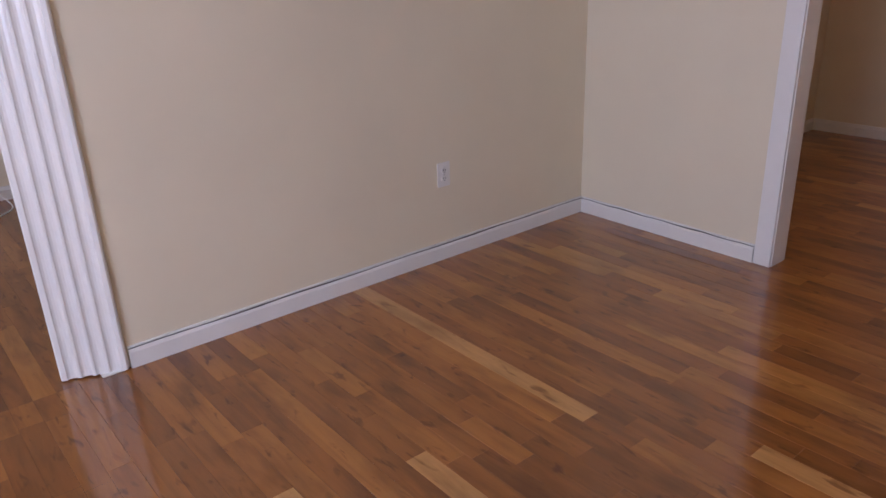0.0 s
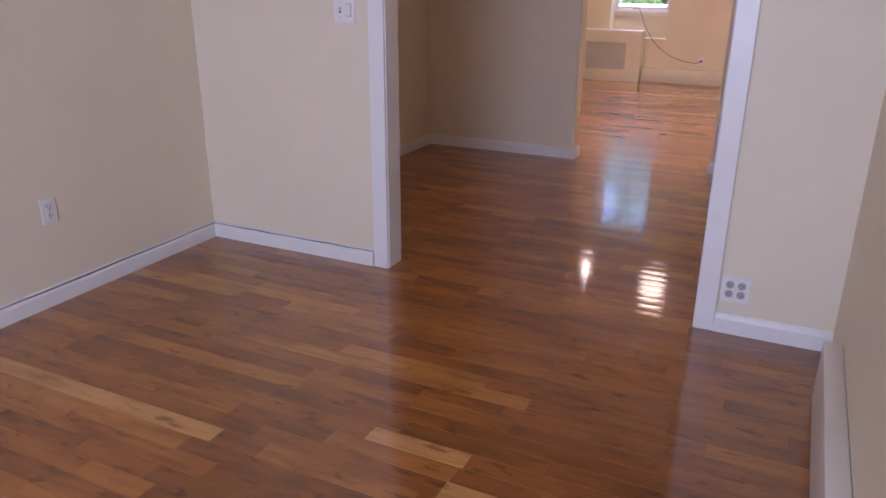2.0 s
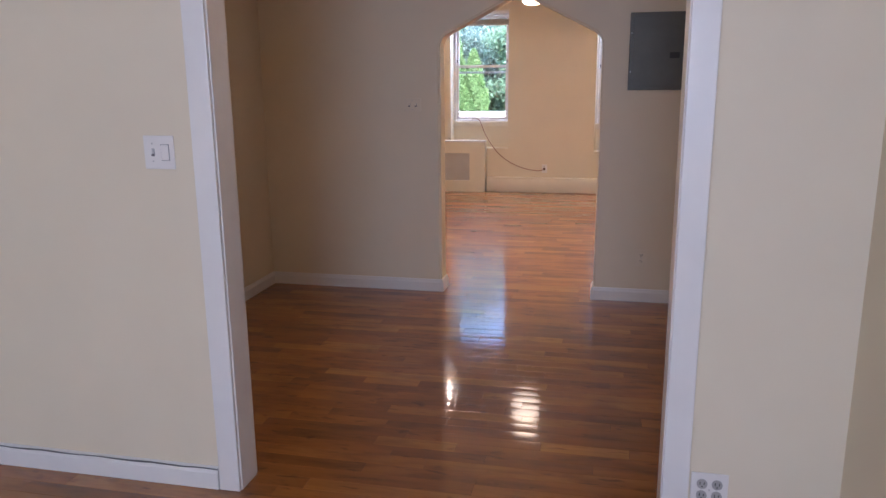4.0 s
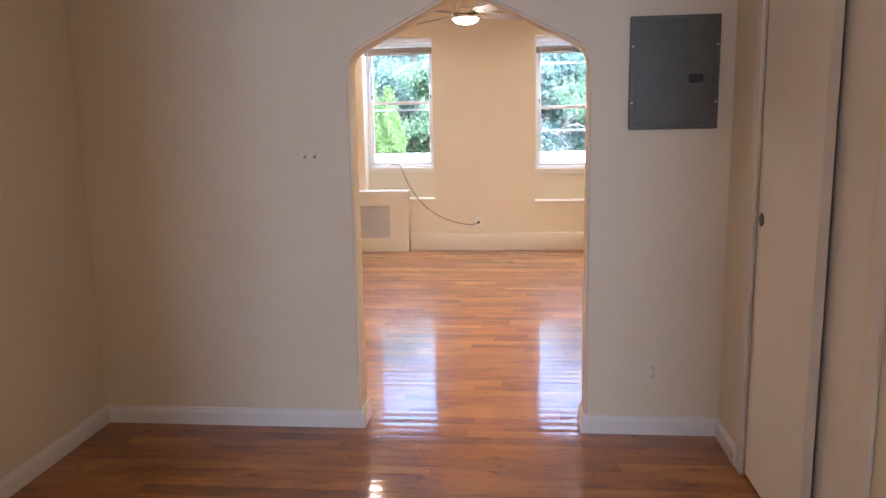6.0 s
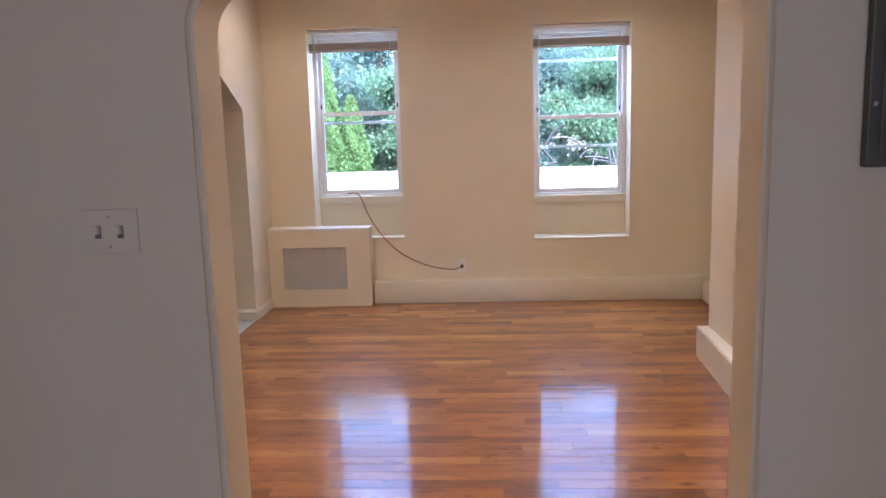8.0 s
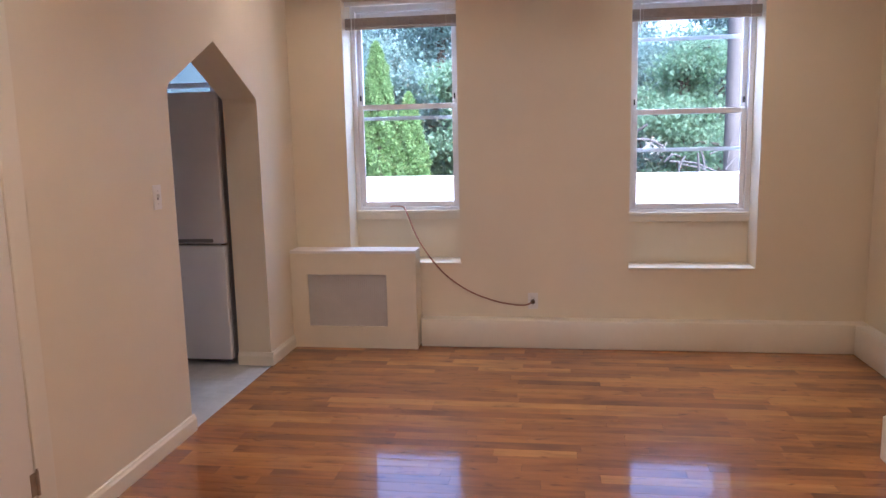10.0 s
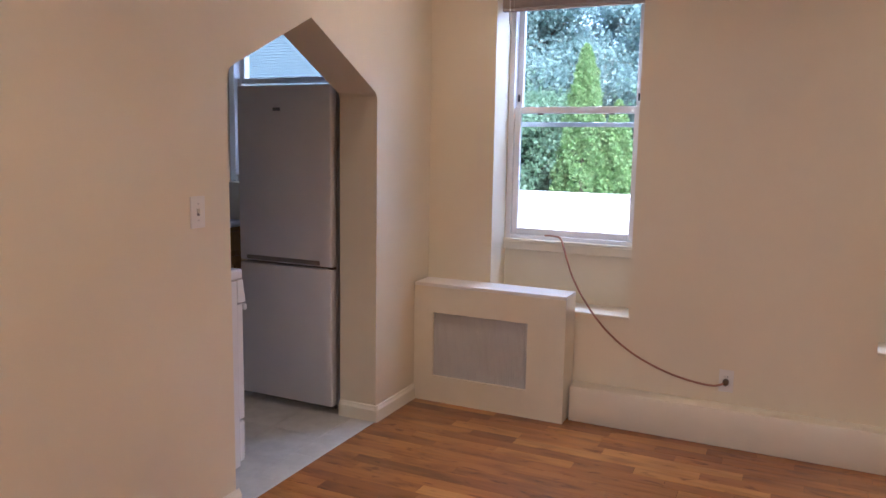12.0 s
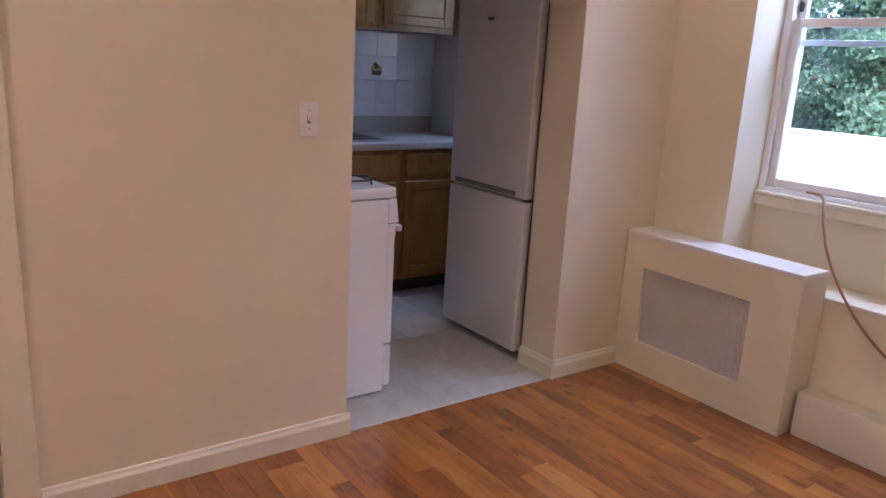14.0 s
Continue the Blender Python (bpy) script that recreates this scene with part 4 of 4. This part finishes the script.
# wall tiles above the counter
tiles = setting("wall_tile", box(shape(), KW + 0.0005, KW + 0.004, 9.46, KN - 0.001, CT + 0.001, UB - 0.001), M_GROUT, "glossy white square kitchen wall tiles", "wall tile")
tm = mesh_of("tile", box(shape(), 0, 0.004, 0.001, 0.151, 0.001, 0.151, 0.0015, 1), M_TILE)
for i in range(9):
    for j in range(4):
        t = new("tile", tm)
        t.parent = tiles
        t.matrix_basis = pose(KW + 0.004, KN - 0.004 - (i + 1) * 0.152, CT + 0.035 + j * 0.152)
tn = setting("wall_tile_north", box(shape(), KW + 0.012, KX0 - 0.001, KN - 0.004, KN - 0.0005, CT + 0.001, UB - 0.001), M_GROUT, "glossy white square kitchen wall tiles", "wall tile")
tm2 = mesh_of("tile", box(shape(), 0.001, 0.151, -0.004, 0, 0.001, 0.151, 0.0015, 1), M_TILE)
for i in range(2):
    for j in range(4):
        t = new("tile", tm2)
        t.parent = tn
        t.matrix_basis = pose(KW + 0.014 + i * 0.152, KN - 0.004, CT + 0.035 + j * 0.152)

# ---- white cable in the side room ----
wc = thing("coax_cable", (-4.9, 0.5, 0), "white cable curling from the baseboard onto the floor", "cable")
part("cord", sweep(shape(), smooth_line([(-5.18, 0.60, 0.075), (-5.12, 0.62, 0.07), (-5.03, 0.66, 0.03), (-4.93, 0.66, 0.006), (-4.80, 0.56, 0.005), (-4.6, 0.36, 0.005), (-4.4, 0.05, 0.005)]), 0.004), M_WCABLE, wc, "", True)

# painted fruit-basket motif on one tile
deco = thing("decor_tile", (KW + 0.009, 10.52, 1.36), "white tile with a small dark painted basket motif", "tile")
part("glaze", box(shape(), KW + 0.0082, KW + 0.0095, 10.455, 10.59, 1.295, 1.425, 0.0005, 1), M_TILE, deco)
M_MOTIF = paint("motif_brown", (0.10, 0.07, 0.04), 0.4, 0.4, 60, 100, 0.02, 0.0005)
M_MOTIF2 = paint("motif_gold", (0.42, 0.30, 0.10), 0.4, 0.3, 60, 100, 0.02, 0.0005)
part("basket", prism(shape(), [(10.488, 1.322), (10.552, 1.322), (10.562, 1.352), (10.478, 1.352)], "x", KW + 0.0096, KW + 0.0106), M_MOTIF, deco)
for yy, zz, rr, mm in ((10.492, 1.366, 0.016, M_MOTIF2), (10.520, 1.376, 0.019, M_MOTIF), (10.546, 1.366, 0.015, M_MOTIF2), (10.508, 1.392, 0.012, M_MOTIF)):
    part("fruit", lathe(shape(), [(rr, 0.0), (rr * 0.7, 0.0012)], (KW + 0.0096, yy, zz), "X", 14), mm, deco)

# ---- outside ----
GZ = -0.75


def leafy(name, colour_lo, colour_hi):
    m, nt, b = nodes_of(name)
    geo = nt.nodes.new("ShaderNodeNewGeometry")
    r = ramp(nt, geo.outputs["Random Per Island"], [(0.0, colour_lo), (1.0, colour_hi)])
    nt.links.new(r.outputs[0], b.inputs["Base Color"])
    b.inputs["Roughness"].default_value = 0.55
    b.inputs["Subsurface Weight"].default_value = 0.0
    tr = nt.nodes.new("ShaderNodeBsdfTranslucent")
    nt.links.new(r.outputs[0], tr.inputs["Color"])
    mx = nt.nodes.new("ShaderNodeMixShader")
    mx.inputs[0].default_value = 0.6
    out = nt.nodes["Material Output"]
    nt.links.new(b.outputs[0], mx.inputs[1])
    nt.links.new(tr.outputs[0], mx.inputs[2])
    nt.links.new(mx.outputs[0], out.inputs["Surface"])
    return m


M_ARBOR = leafy("arborvitae_leaf", (0.17, 0.31, 0.12), (0.27, 0.43, 0.17))
M_PINE = leafy("pine_needles", (0.20, 0.32, 0.30), (0.27, 0.40, 0.36))
M_BROAD = leafy("broad_leaf", (0.19, 0.33, 0.22), (0.27, 0.42, 0.27))
M_BARK = paint("bark", (0.13, 0.10, 0.08), 0.9, 0.3, 8, 40, 0.6, 0.01)
M_TWIG = paint("grey_twigs", (0.10, 0.095, 0.095), 0.85, 0.2, 8, 40, 0.3, 0.005)
M_GROUND = paint("ground_soil", (0.16, 0.14, 0.10), 0.95, 0.3, 1.5, 25, 0.6, 0.02)
M_WHITE = paint("white_fence_vinyl", (0.82, 0.82, 0.83), 0.4, 0.03, 2, 30, 0.05, 0.002)
M_SIDING = paint("pale_blue_siding", (0.060, 0.098, 0.108), 0.6, 0.05, 2, 40, 0.1, 0.003)
M_POLE = paint("pole_wood", (0.115, 0.105, 0.10), 0.85, 0.15, 4, 30, 0.3, 0.006)
M_CARGREY = paint("car_grey", (0.45, 0.50, 0.53), 0.25, 0.03, 2, 30, 0.03, 0.002, coat=0.6)
M_CARGLASS = paint("car_glass", (0.10, 0.13, 0.15), 0.06, 0.05)

bm = shape()
box(bm, -400, 400, -400, 400, GZ - 0.5, GZ)
setting("ground", bm, M_GROUND, "bare brown soil outside the windows", "ground")


def leaf_mesh(name, centres, sizes, material, rng, droop=0.0):
    """Many small bent leaf clumps, each an island of two quads."""
    n = len(centres)
    c = np.asarray(centres)
    d1 = rng.normal(size=(n, 3))
    d1[:, 2] -= droop
    d1 /= np.linalg.norm(d1, axis=1)[:, None]
    d2 = np.cross(d1, rng.normal(size=(n, 3)))
    d2 /= np.linalg.norm(d2, axis=1)[:, None]
    up = np.cross(d1, d2)
    s = np.asarray(sizes)[:, None]
    v = np.stack([c - d2 * s * 0.45, c + d2 * s * 0.45, c + d1 * s * 0.7 + d2 * s * 0.5 + up * s * 0.25, c + d1 * s * 0.7 - d2 * s * 0.5 + up * s * 0.25, c + d1 * s * 1.4 + d2 * s * 0.12, c + d1 * s * 1.4 - d2 * s * 0.12], axis=1).reshape(-1, 3)
    k = np.arange(n)[:, None] * 6
    f = np.concatenate([k + np.array([0, 1, 2, 3]), k + np.array([3, 2, 4, 5])], axis=0)
    me = bpy.data.meshes.new(name)
    me.from_pydata(v.tolist(), [], f.tolist())
    me.materials.append(material)
    return me


def arborvitae(x, y, h, r, seed):
    rng = np.random.default_rng(seed)
    t = thing("arborvitae", (x, y, GZ), "bright green columnar arborvitae behind a white fence", "tree", "arborvitae row")
    part("trunk", tube(shape(), (x, y, GZ), (x, y, GZ + h * 0.9), 0.07, 0.015, 8), M_BARK, t)
    n = 20000
    hh = rng.random(n) ** 0.85
    a = rng.random(n) * 2 * math.pi
    lump = 1 + 0.16 * np.sin(a * 5 + hh * 22) + 0.12 * np.sin(a * 9 - hh * 37)
    rad = r * (1 - hh) ** 0.62 * lump * (0.72 + 0.3 * rng.random(n))
    c = np.stack([x + rad * np.cos(a), y + rad * np.sin(a), GZ + 0.1 + hh * h], axis=1)
    ob = new("crown", leaf_mesh("crown", c, 0.020 + 0.026 * rng.random(n), M_ARBOR, rng, -1.2))
    ob.parent = t
    ob.matrix_parent_inverse = t.matrix_basis.inverted()
    return t


def tree(name, x, y, h, spread, seed, material, label, leaves=8000, size=0.13, low=0.15, bare=0):
    rng = np.random.default_rng(seed)
    t = thing(name, (x, y, GZ), label, "tree")
    top = Vector((x + rng.normal() * 0.3, y + rng.normal() * 0.3, GZ + h))
    part("trunk", sweep(shape(), smooth_line([(x, y, GZ), (x + rng.normal() * 0.15, y, GZ + h * 0.35), (x + rng.normal() * 0.2, y, GZ + h * 0.65), top]), 0.11, 10), M_BARK, t)
    tips = []
    for k in range(26):
        z = low + (1 - low) * rng.random() ** 0.9
        a = rng.random() * 2 * math.pi
        ln = spread * (1.05 - z * 0.75) * (0.6 + 0.5 * rng.random())
        base = Vector((x, y, GZ + h * z))
        mid = base + Vector((math.cos(a) * ln * 0.5, math.sin(a) * ln * 0.5, ln * (0.12 + 0.15 * rng.random())))
        end = base + Vector((math.cos(a + 0.3) * ln, math.sin(a + 0.3) * ln, ln * (0.05 + 0.3 * rng.random())))
        part("limb", sweep(shape(), smooth_line([base, mid, end], 4), 0.018 + 0.022 * (1 - z), 6), M_BARK, t)
        for q in range(7):
            w = rng.random()
            tips.append((base.lerp(mid, w * 2) if w < 0.5 else mid.lerp(end, w * 2 - 1)))
        tips.append(end)
    tips = np.array([tuple(p) for p in tips])
    pick = tips[rng.integers(0, len(tips), leaves)]
    c = pick + rng.normal(size=(leaves, 3)) * np.array([0.30, 0.30, 0.16]) * spread * 0.42
    c[:, 2] = np.maximum(c[:, 2], GZ + 0.05)
    ob = new("crown", leaf_mesh("crown", c, size * (0.6 + 0.8 * rng.random(leaves)), material, rng, 0.3))
    ob.parent = t
    ob.matrix_parent_inverse = t.matrix_basis.inverted()
    return t


for k, (ax, ay, ah, ar) in enumerate(((-3.97, 19.9, 3.85, 0.62), (-3.4, 20.0, 2.9, 0.55))):
    arborvitae(ax, ay, ah, ar, 10 + k)
TL = "evergreen tree with drooping grey-green needles and dark limbs"
for k, (tx, ty, hh) in enumerate(((-3.6, 23.5, 6.0), (-8.4, 24.0, 5.6), (0.4, 23.2, 5.2), (3.2, 23.8, 5.6), (6.5, 24.0, 5.4), (-12.5, 24.0, 5.6), (-5.6, 22.6, 5.2), (-1.2, 24.5, 6.0), (-10.2, 23.0, 5.4), (-4.6, 27.0, 8.0), (-2.4, 27.5, 8.2), (-7.0, 27.0, 8.0), (1.6, 27.0, 7.8), (4.6, 27.5, 8.0), (-0.2, 28.5, 8.6))):
    tree("pine_tree", tx, ty, hh, 2.5, 21 + k, M_PINE, TL, 27000, 0.056)
for k, (tx, ty, hh) in enumerate(((-2.3, 20.9, 3.4), (-5.1, 20.9, 3.0), (2.0, 21.5, 3.9), (4.6, 21.6, 4.0), (-6.1, 20.6, 4.2), (-8.6, 20.9, 4.4), (-15.5, 22.0, 4.6))):
    tree("shade_tree", tx, ty, hh, 1.9, 41 + k, M_BROAD, "leafy tree with light green leaves behind a white fence", 24000, 0.048)

# brushwood behind the fence
rng = np.random.default_rng(5)
bw = thing("brushwood_pile", (1.5, 19.2, GZ), "heap of bare grey cut branches behind a white fence", "branches")
for k in range(130):
    p = Vector((-0.6 + 5.0 * rng.random(), 18.7 + 0.9 * rng.random(), GZ + 0.05 + 2.0 * rng.random()))
    d = Vector((rng.normal(), rng.normal() * 0.4, rng.normal() * 0.45)) * 0.5
    part("branch", sweep(shape(), smooth_line([p, p + d * 0.5 + Vector((0, 0, 0.08)), p + d], 3), 0.012 + 0.012 * rng.random(), 5), M_TWIG, bw)

# white fence
fence = thing("white_fence", (-2, 18, GZ), "solid white vinyl privacy fence outside the windows", "fence")
FT = 0.80
for k in range(11):
    x0 = -13.2 + k * 1.95
    part("post", box(shape(), x0 - 0.06, x0 + 0.06, 17.95, 18.07, GZ, FT + 0.0, 0.01, 2), M_WHITE, fence)
    part("panel", box(shape(), x0 + 0.061, x0 + 1.889, 17.985, 18.03, GZ + 0.05, FT - 0.06, 0.004, 1), M_WHITE, fence)
    part("top_rail", box(shape(), x0 + 0.061, x0 + 1.889, 17.965, 18.05, FT - 0.0595, FT, 0.012, 2), M_WHITE, fence)

pole = thing("utility_pole", (2.50, 19.9, GZ), "weathered grey-pink wooden utility pole", "utility pole")
part("shaft", tube(shape(), (2.50, 19.9, GZ), (2.50, 19.9, GZ + 9), 0.15, 0.12, 18), M_POLE, pole, "", True)

# light grey car parked before the fence
car = thing("parked_car", (3.6, 16.3, GZ), "light grey car parked in front of a white fence", "car")
body = [(1.35, 0.32), (1.30, 0.85), (1.40, 1.02), (2.05, 1.12), (5.45, 1.12), (5.60, 0.95), (5.62, 0.35)]
bm = prism(shape(), [(x, GZ + z) for x, z in body], "y", 15.45, 17.15)
bmesh.ops.bevel(bm, geom=bm.edges[:], offset=0.05, segments=3, affect="EDGES")
part("body", bm, M_CARGREY, car, "", True)
bm = prism(shape(), [(x, GZ + z) for x, z in ((2.0, 1.10), (2.55, 1.62), (2.8, 1.72), (4.9, 1.72), (5.35, 1.12))], "y", 15.56, 17.04)
bmesh.ops.bevel(bm, geom=bm.edges[:], offset=0.05, segments=3, affect="EDGES")
part("cabin", bm, M_CARGREY, car, "", True)
part("windscreen", prism(shape(), [(2.02, GZ + 1.15), (2.50, GZ + 1.60), (2.49, GZ + 1.615), (2.00, GZ + 1.165)], "y", 15.68, 16.92), M_CARGLASS, car, "dark windscreen")
part("side_window", prism(shape(), [(2.45, GZ + 1.16), (2.72, GZ + 1.60), (4.75, GZ + 1.62), (5.10, GZ + 1.16)], "y", 15.545, 15.565), M_CARGLASS, car, "dark side window")
part("mirror", box(shape(), 2.25, 2.40, 15.28, 15.50, GZ + 1.10, GZ + 1.24, 0.03, 3), M_CARGREY, car, "", True)
for wx in (2.1, 4.85):
    for wy in (15.43, 16.97):
        w = part("wheel", lathe(shape(), [(0.20, 0.0), (0.31, 0.01), (0.33, 0.04), (0.33, 0.16), (0.31, 0.20), (0.20, 0.2)], (wx, wy, GZ + 0.33), "Y", 24), M_IRON, car, "", True)
        part("rim", lathe(shape(), [(0.19, -0.005), (0.05, -0.012)], (wx, wy, GZ + 0.33), "Y", 18), M_STEEL, w)

# neighbouring house seen through the kitchen window
nb = thing("house", (-12, 13.5, GZ), "neighbouring house with pale blue lap siding", "house")
hx0, hx1, hy = -16.0, -4.7, 13.4
hw = part("wall", prism(shape(), [(hx0, hy), (hx1, hy), (hx1, hy + 2.0), (hx1 - 1.7, hy + 2.0), (hx1 - 1.7, hy + 4.3), (hx0, hy + 4.3)], "z", GZ, 5.4), M_SIDING, nb)
sm_ = mesh_of("siding_board", prism(shape(), [(0.0, 0.0), (-0.009, 0.001), (-0.009, 0.004), (-0.003, 0.0275), (0.0, 0.0275)], "x", hx0, hx1 - 0.1), M_SIDING)
for k in range(205):
    b = new("siding_board", sm_)
    b.parent = hw
    b.matrix_basis = pose(0, hy - 0.001, GZ + 0.2 + k * 0.028)
    b.matrix_parent_inverse = Matrix()
part("corner_board", box(shape(), hx1 - 0.099, hx1 + 0.02, hy - 0.03, hy + 0.1, GZ, 5.4), M_SIDING, nb)
part("roof", prism(shape(), [(hx0 - 0.4, 5.4), (hx1 + 0.4, 5.4), ((hx0 + hx1) / 2, 7.6)], "y", hy - 0.4, hy + 4.5), M_GROUND, nb)

# plain block added out of view behind the first room, stops sun at its window
bm = box(shape(), -9, 7, -9, -6.2, GZ, 7.2)
setting("wall_sun_block", bm, M_SIDING, "unseen plain grey-blue block that keeps the sun off the south window", "wall")

# daylight from the window behind, in the first room
day = new("sky_window", bpy.data.lights.new("sky_window", "AREA"))
day.data.shape, day.data.size, day.data.size_y, day.data.energy, day.data.color = "RECTANGLE", 1.5, 1.5, DAY_W, (0.64, 0.81, 1.0)
day.matrix_basis = look((-0.15, SOUTH - 0.1, 1.5), (-2.0, 1.0, 1.1))
# bluish fill added in the side room; no window is built behind it
day2 = new("sky_side_fill", bpy.data.lights.new("sky_side_fill", "AREA"))
day2.data.shape, day2.data.size, day2.data.size_y, day2.data.energy, day2.data.color = "RECTANGLE", 1.3, 1.5, SIDE_W, (0.72, 0.85, 1.0)
day2.matrix_basis = look((-4.0, SOUTH - 0.02, 1.5), (-3.6, 2, 1.0))

# lamps added out of sight above the north windows, outside, to boost sky light
for nm, lx, lw, ly, lz in (("sky_boost_north", (RL[0] + RL[1]) / 2, 0.7, 11.62, 2.66), ("sky_boost_north", (RR[0] + RR[1]) / 2, 0.7, 11.62, 2.64), ("sky_boost_kitchen", -3.6, 0.9, 11.62, 2.74)):
    s_ = new(nm, bpy.data.lights.new(nm, "AREA"))
    s_.data.shape, s_.data.size, s_.data.size_y, s_.data.energy, s_.data.color = "RECTANGLE", lw, 0.4, NORTH_W if lx > -3 else 3.2, (0.62, 0.80, 1.0)
    s_.matrix_basis = look((lx, ly, lz), (lx, ly - 0.75, lz - 1.0))

# ---- floors, board by board ----
PW, GAP = 0.0772, 0.0006


def plank_mesh(name, material):
    """A board one metre long and one wide unit, slightly crowned, with eased edges."""
    half = PW / 2 - GAP / 2
    prof = [(-half, -0.012), (-half, -0.0007)]
    for q in range(7):
        s = -1 + 2 * q / 6
        prof.append((s * (half - 0.0005), -0.00022 * s * s))
    prof += [(half, -0.0007), (half, -0.012)]
    bm = prism(shape(), prof, "x", 0.0, 1.0)
    return mesh_of(name, bm, material)


PLANK, PALE = plank_mesh("plank", M_PLANK), plank_mesh("plank", M_PLANK_PALE)


def joined_planks(parent, rows, name="plank_field"):
    vs, fs = [], []
    half = PW / 2 - GAP / 2
    for x0, x1, y, tilt in rows:
        k = len(vs)
        h = half * tilt
        vs += [(x0, y - half, -0.0005 - h), (x1, y - half, -0.0005 - h), (x1, y, 0), (x0, y, 0), (x1, y + half, -0.0005 + h), (x0, y + half, -0.0005 + h), (x0, y - half, -0.012), (x1, y - half, -0.012), (x0, y + half, -0.012), (x1, y + half, -0.012)]
        fs += [(k, k + 1, k + 2, k + 3), (k + 3, k + 2, k + 4, k + 5), (k + 6, k + 7, k + 1, k), (k + 5, k + 4, k + 9, k + 8)]
    me = bpy.data.meshes.new(name)
    me.from_pydata(vs, [], fs)
    me.materials.append(M_PLANK_J)
    ob = new(name, me)
    ob.parent = parent
    ob["kind"] = "stuff"
    return ob


def lay_floor(name, x0, x1, y0, y1, near, seed, label, fixed=()):
    """near: (y0, y1) of the stretch whose boards are objects of their own."""
    base = setting(name, box(shape(), x0, x1, y0, y1, -0.05, -0.011), M_SUB, label, "floor")
    r = random.Random(seed)
    k0 = math.floor((y0 - 1.589) / PW)
    rest, count = [], 0
    k = k0
    while True:
        yc = 1.589 + k * PW
        if yc + PW / 2 > y1 + 0.045:
            break
        k += 1
        if yc - PW / 2 < y0 - 0.045:
            continue
        cuts = [x0]
        held = [(a, b) for a, b, c in fixed if abs(c - yc) < PW / 2]
        x = x0 + r.uniform(0.1, 0.7)
        while x < x1 - 0.12:
            cuts.append(x)
            x += r.choice((0.28, 0.36, 0.45, 0.55, 0.7, 0.9, 1.15)) * r.uniform(0.85, 1.15)
        for a, b in held:
            cuts = [c for c in cuts if not a - 0.1 < c < b + 0.1] + [a, b]
        cuts = sorted(set([max(x0, c) for c in cuts] + [x1]))
        for a, b in zip(cuts, cuts[1:]):
            if b - a < 0.02:
                continue
            tilt = r.gauss(0, 0.0022)
            pale = any(abs(a - max(p, x0)) < 0.02 and abs(b - q) < 0.02 for p, q in held)
            if (near[0] < yc < near[1] and count < 300) or pale:
                ob = new("plank", PALE if pale else PLANK)
                ob.parent = base
                ob.matrix_basis = Matrix.Translation((a + 0.0004, yc, 0)) @ Matrix.Rotation(tilt, 4, "X") @ Matrix.Diagonal((b - a - 0.0008, 1, 1, 1))
                count += 1
            else:
                rest.append((a + 0.0004, b - 0.0004, yc, tilt))
    if rest:
        joined_planks(base, rest)
    return base


OAK = "glossy varnished oak strip floor in mixed honey and brown boards"
lay_floor("floor_first_room", AW, AE, SOUTH, AB0, (0.35, 3.2), 3, OAK, ((AW, -1.075, 1.589), (-0.635, -0.285, 1.827), (-0.30, 0.50, 1.672), (-1.295, -0.83, 1.055), (-1.42, -1.02, 0.669)))
lay_floor("floor_middle_room", BW, BE + 0.7, AB0, BC0, (3.2, 5.9), 4, OAK)
lay_floor("floor_living_room", CW, ALC, BC0, CN, (7.0, 10.9), 5, OAK)
lay_floor("floor_side_room", -5.2, AW, SOUTH, AB0, (9, 9), 6, "brown varnished wooden strip floor of a side room")

# kitchen floor tiles
kf = setting("floor_kitchen", box(shape(), KW, CW, KS, KN, -0.05, -0.006), M_KTILE, "grey mottled vinyl tile kitchen floor", "floor")
ktm = mesh_of("floor_tile", box(shape(), 0.0008, 0.3042, 0.0008, 0.3042, -0.006, 0.0, 0.0006, 1), M_KTILE)
edge = mesh_of("floor_tile", box(shape(), 0.0008, 0.1392, 0.0008, 0.3042, -0.006, 0.0, 0.0006, 1), M_KTILE)
for i in range(7):
    for j in range(10):
        x0, y0 = -2.660 - (i + 1) * 0.305, 10.96 - (j + 1) * 0.305
        if i == 6:
            continue
        t = new("floor_tile", ktm)
        t.parent = kf
        t.matrix_basis = pose(x0, y0, 0)
for j in range(3, 7):
    y0 = 10.363 - (j - 2) * 0.269
    t = new("floor_tile", mesh_of("floor_tile", box(shape(), 0.0008, 0.1392, 0.0008, 0.2682, -0.006, 0.0, 0.0006, 1), M_KTILE))
    t.parent = kf
    t.matrix_basis = pose(-2.660, y0, 0)

# pale edge strip where boards meet tiles
strip = box(shape(), CW - 0.008, CW + 0.004, K0 + 0.003, K1 - 0.018, 0.0005, 0.0035, 0.001, 1)
setting("trim_threshold", strip, M_GRILLE, "thin pale metal edge strip between tiles and boards", "threshold")
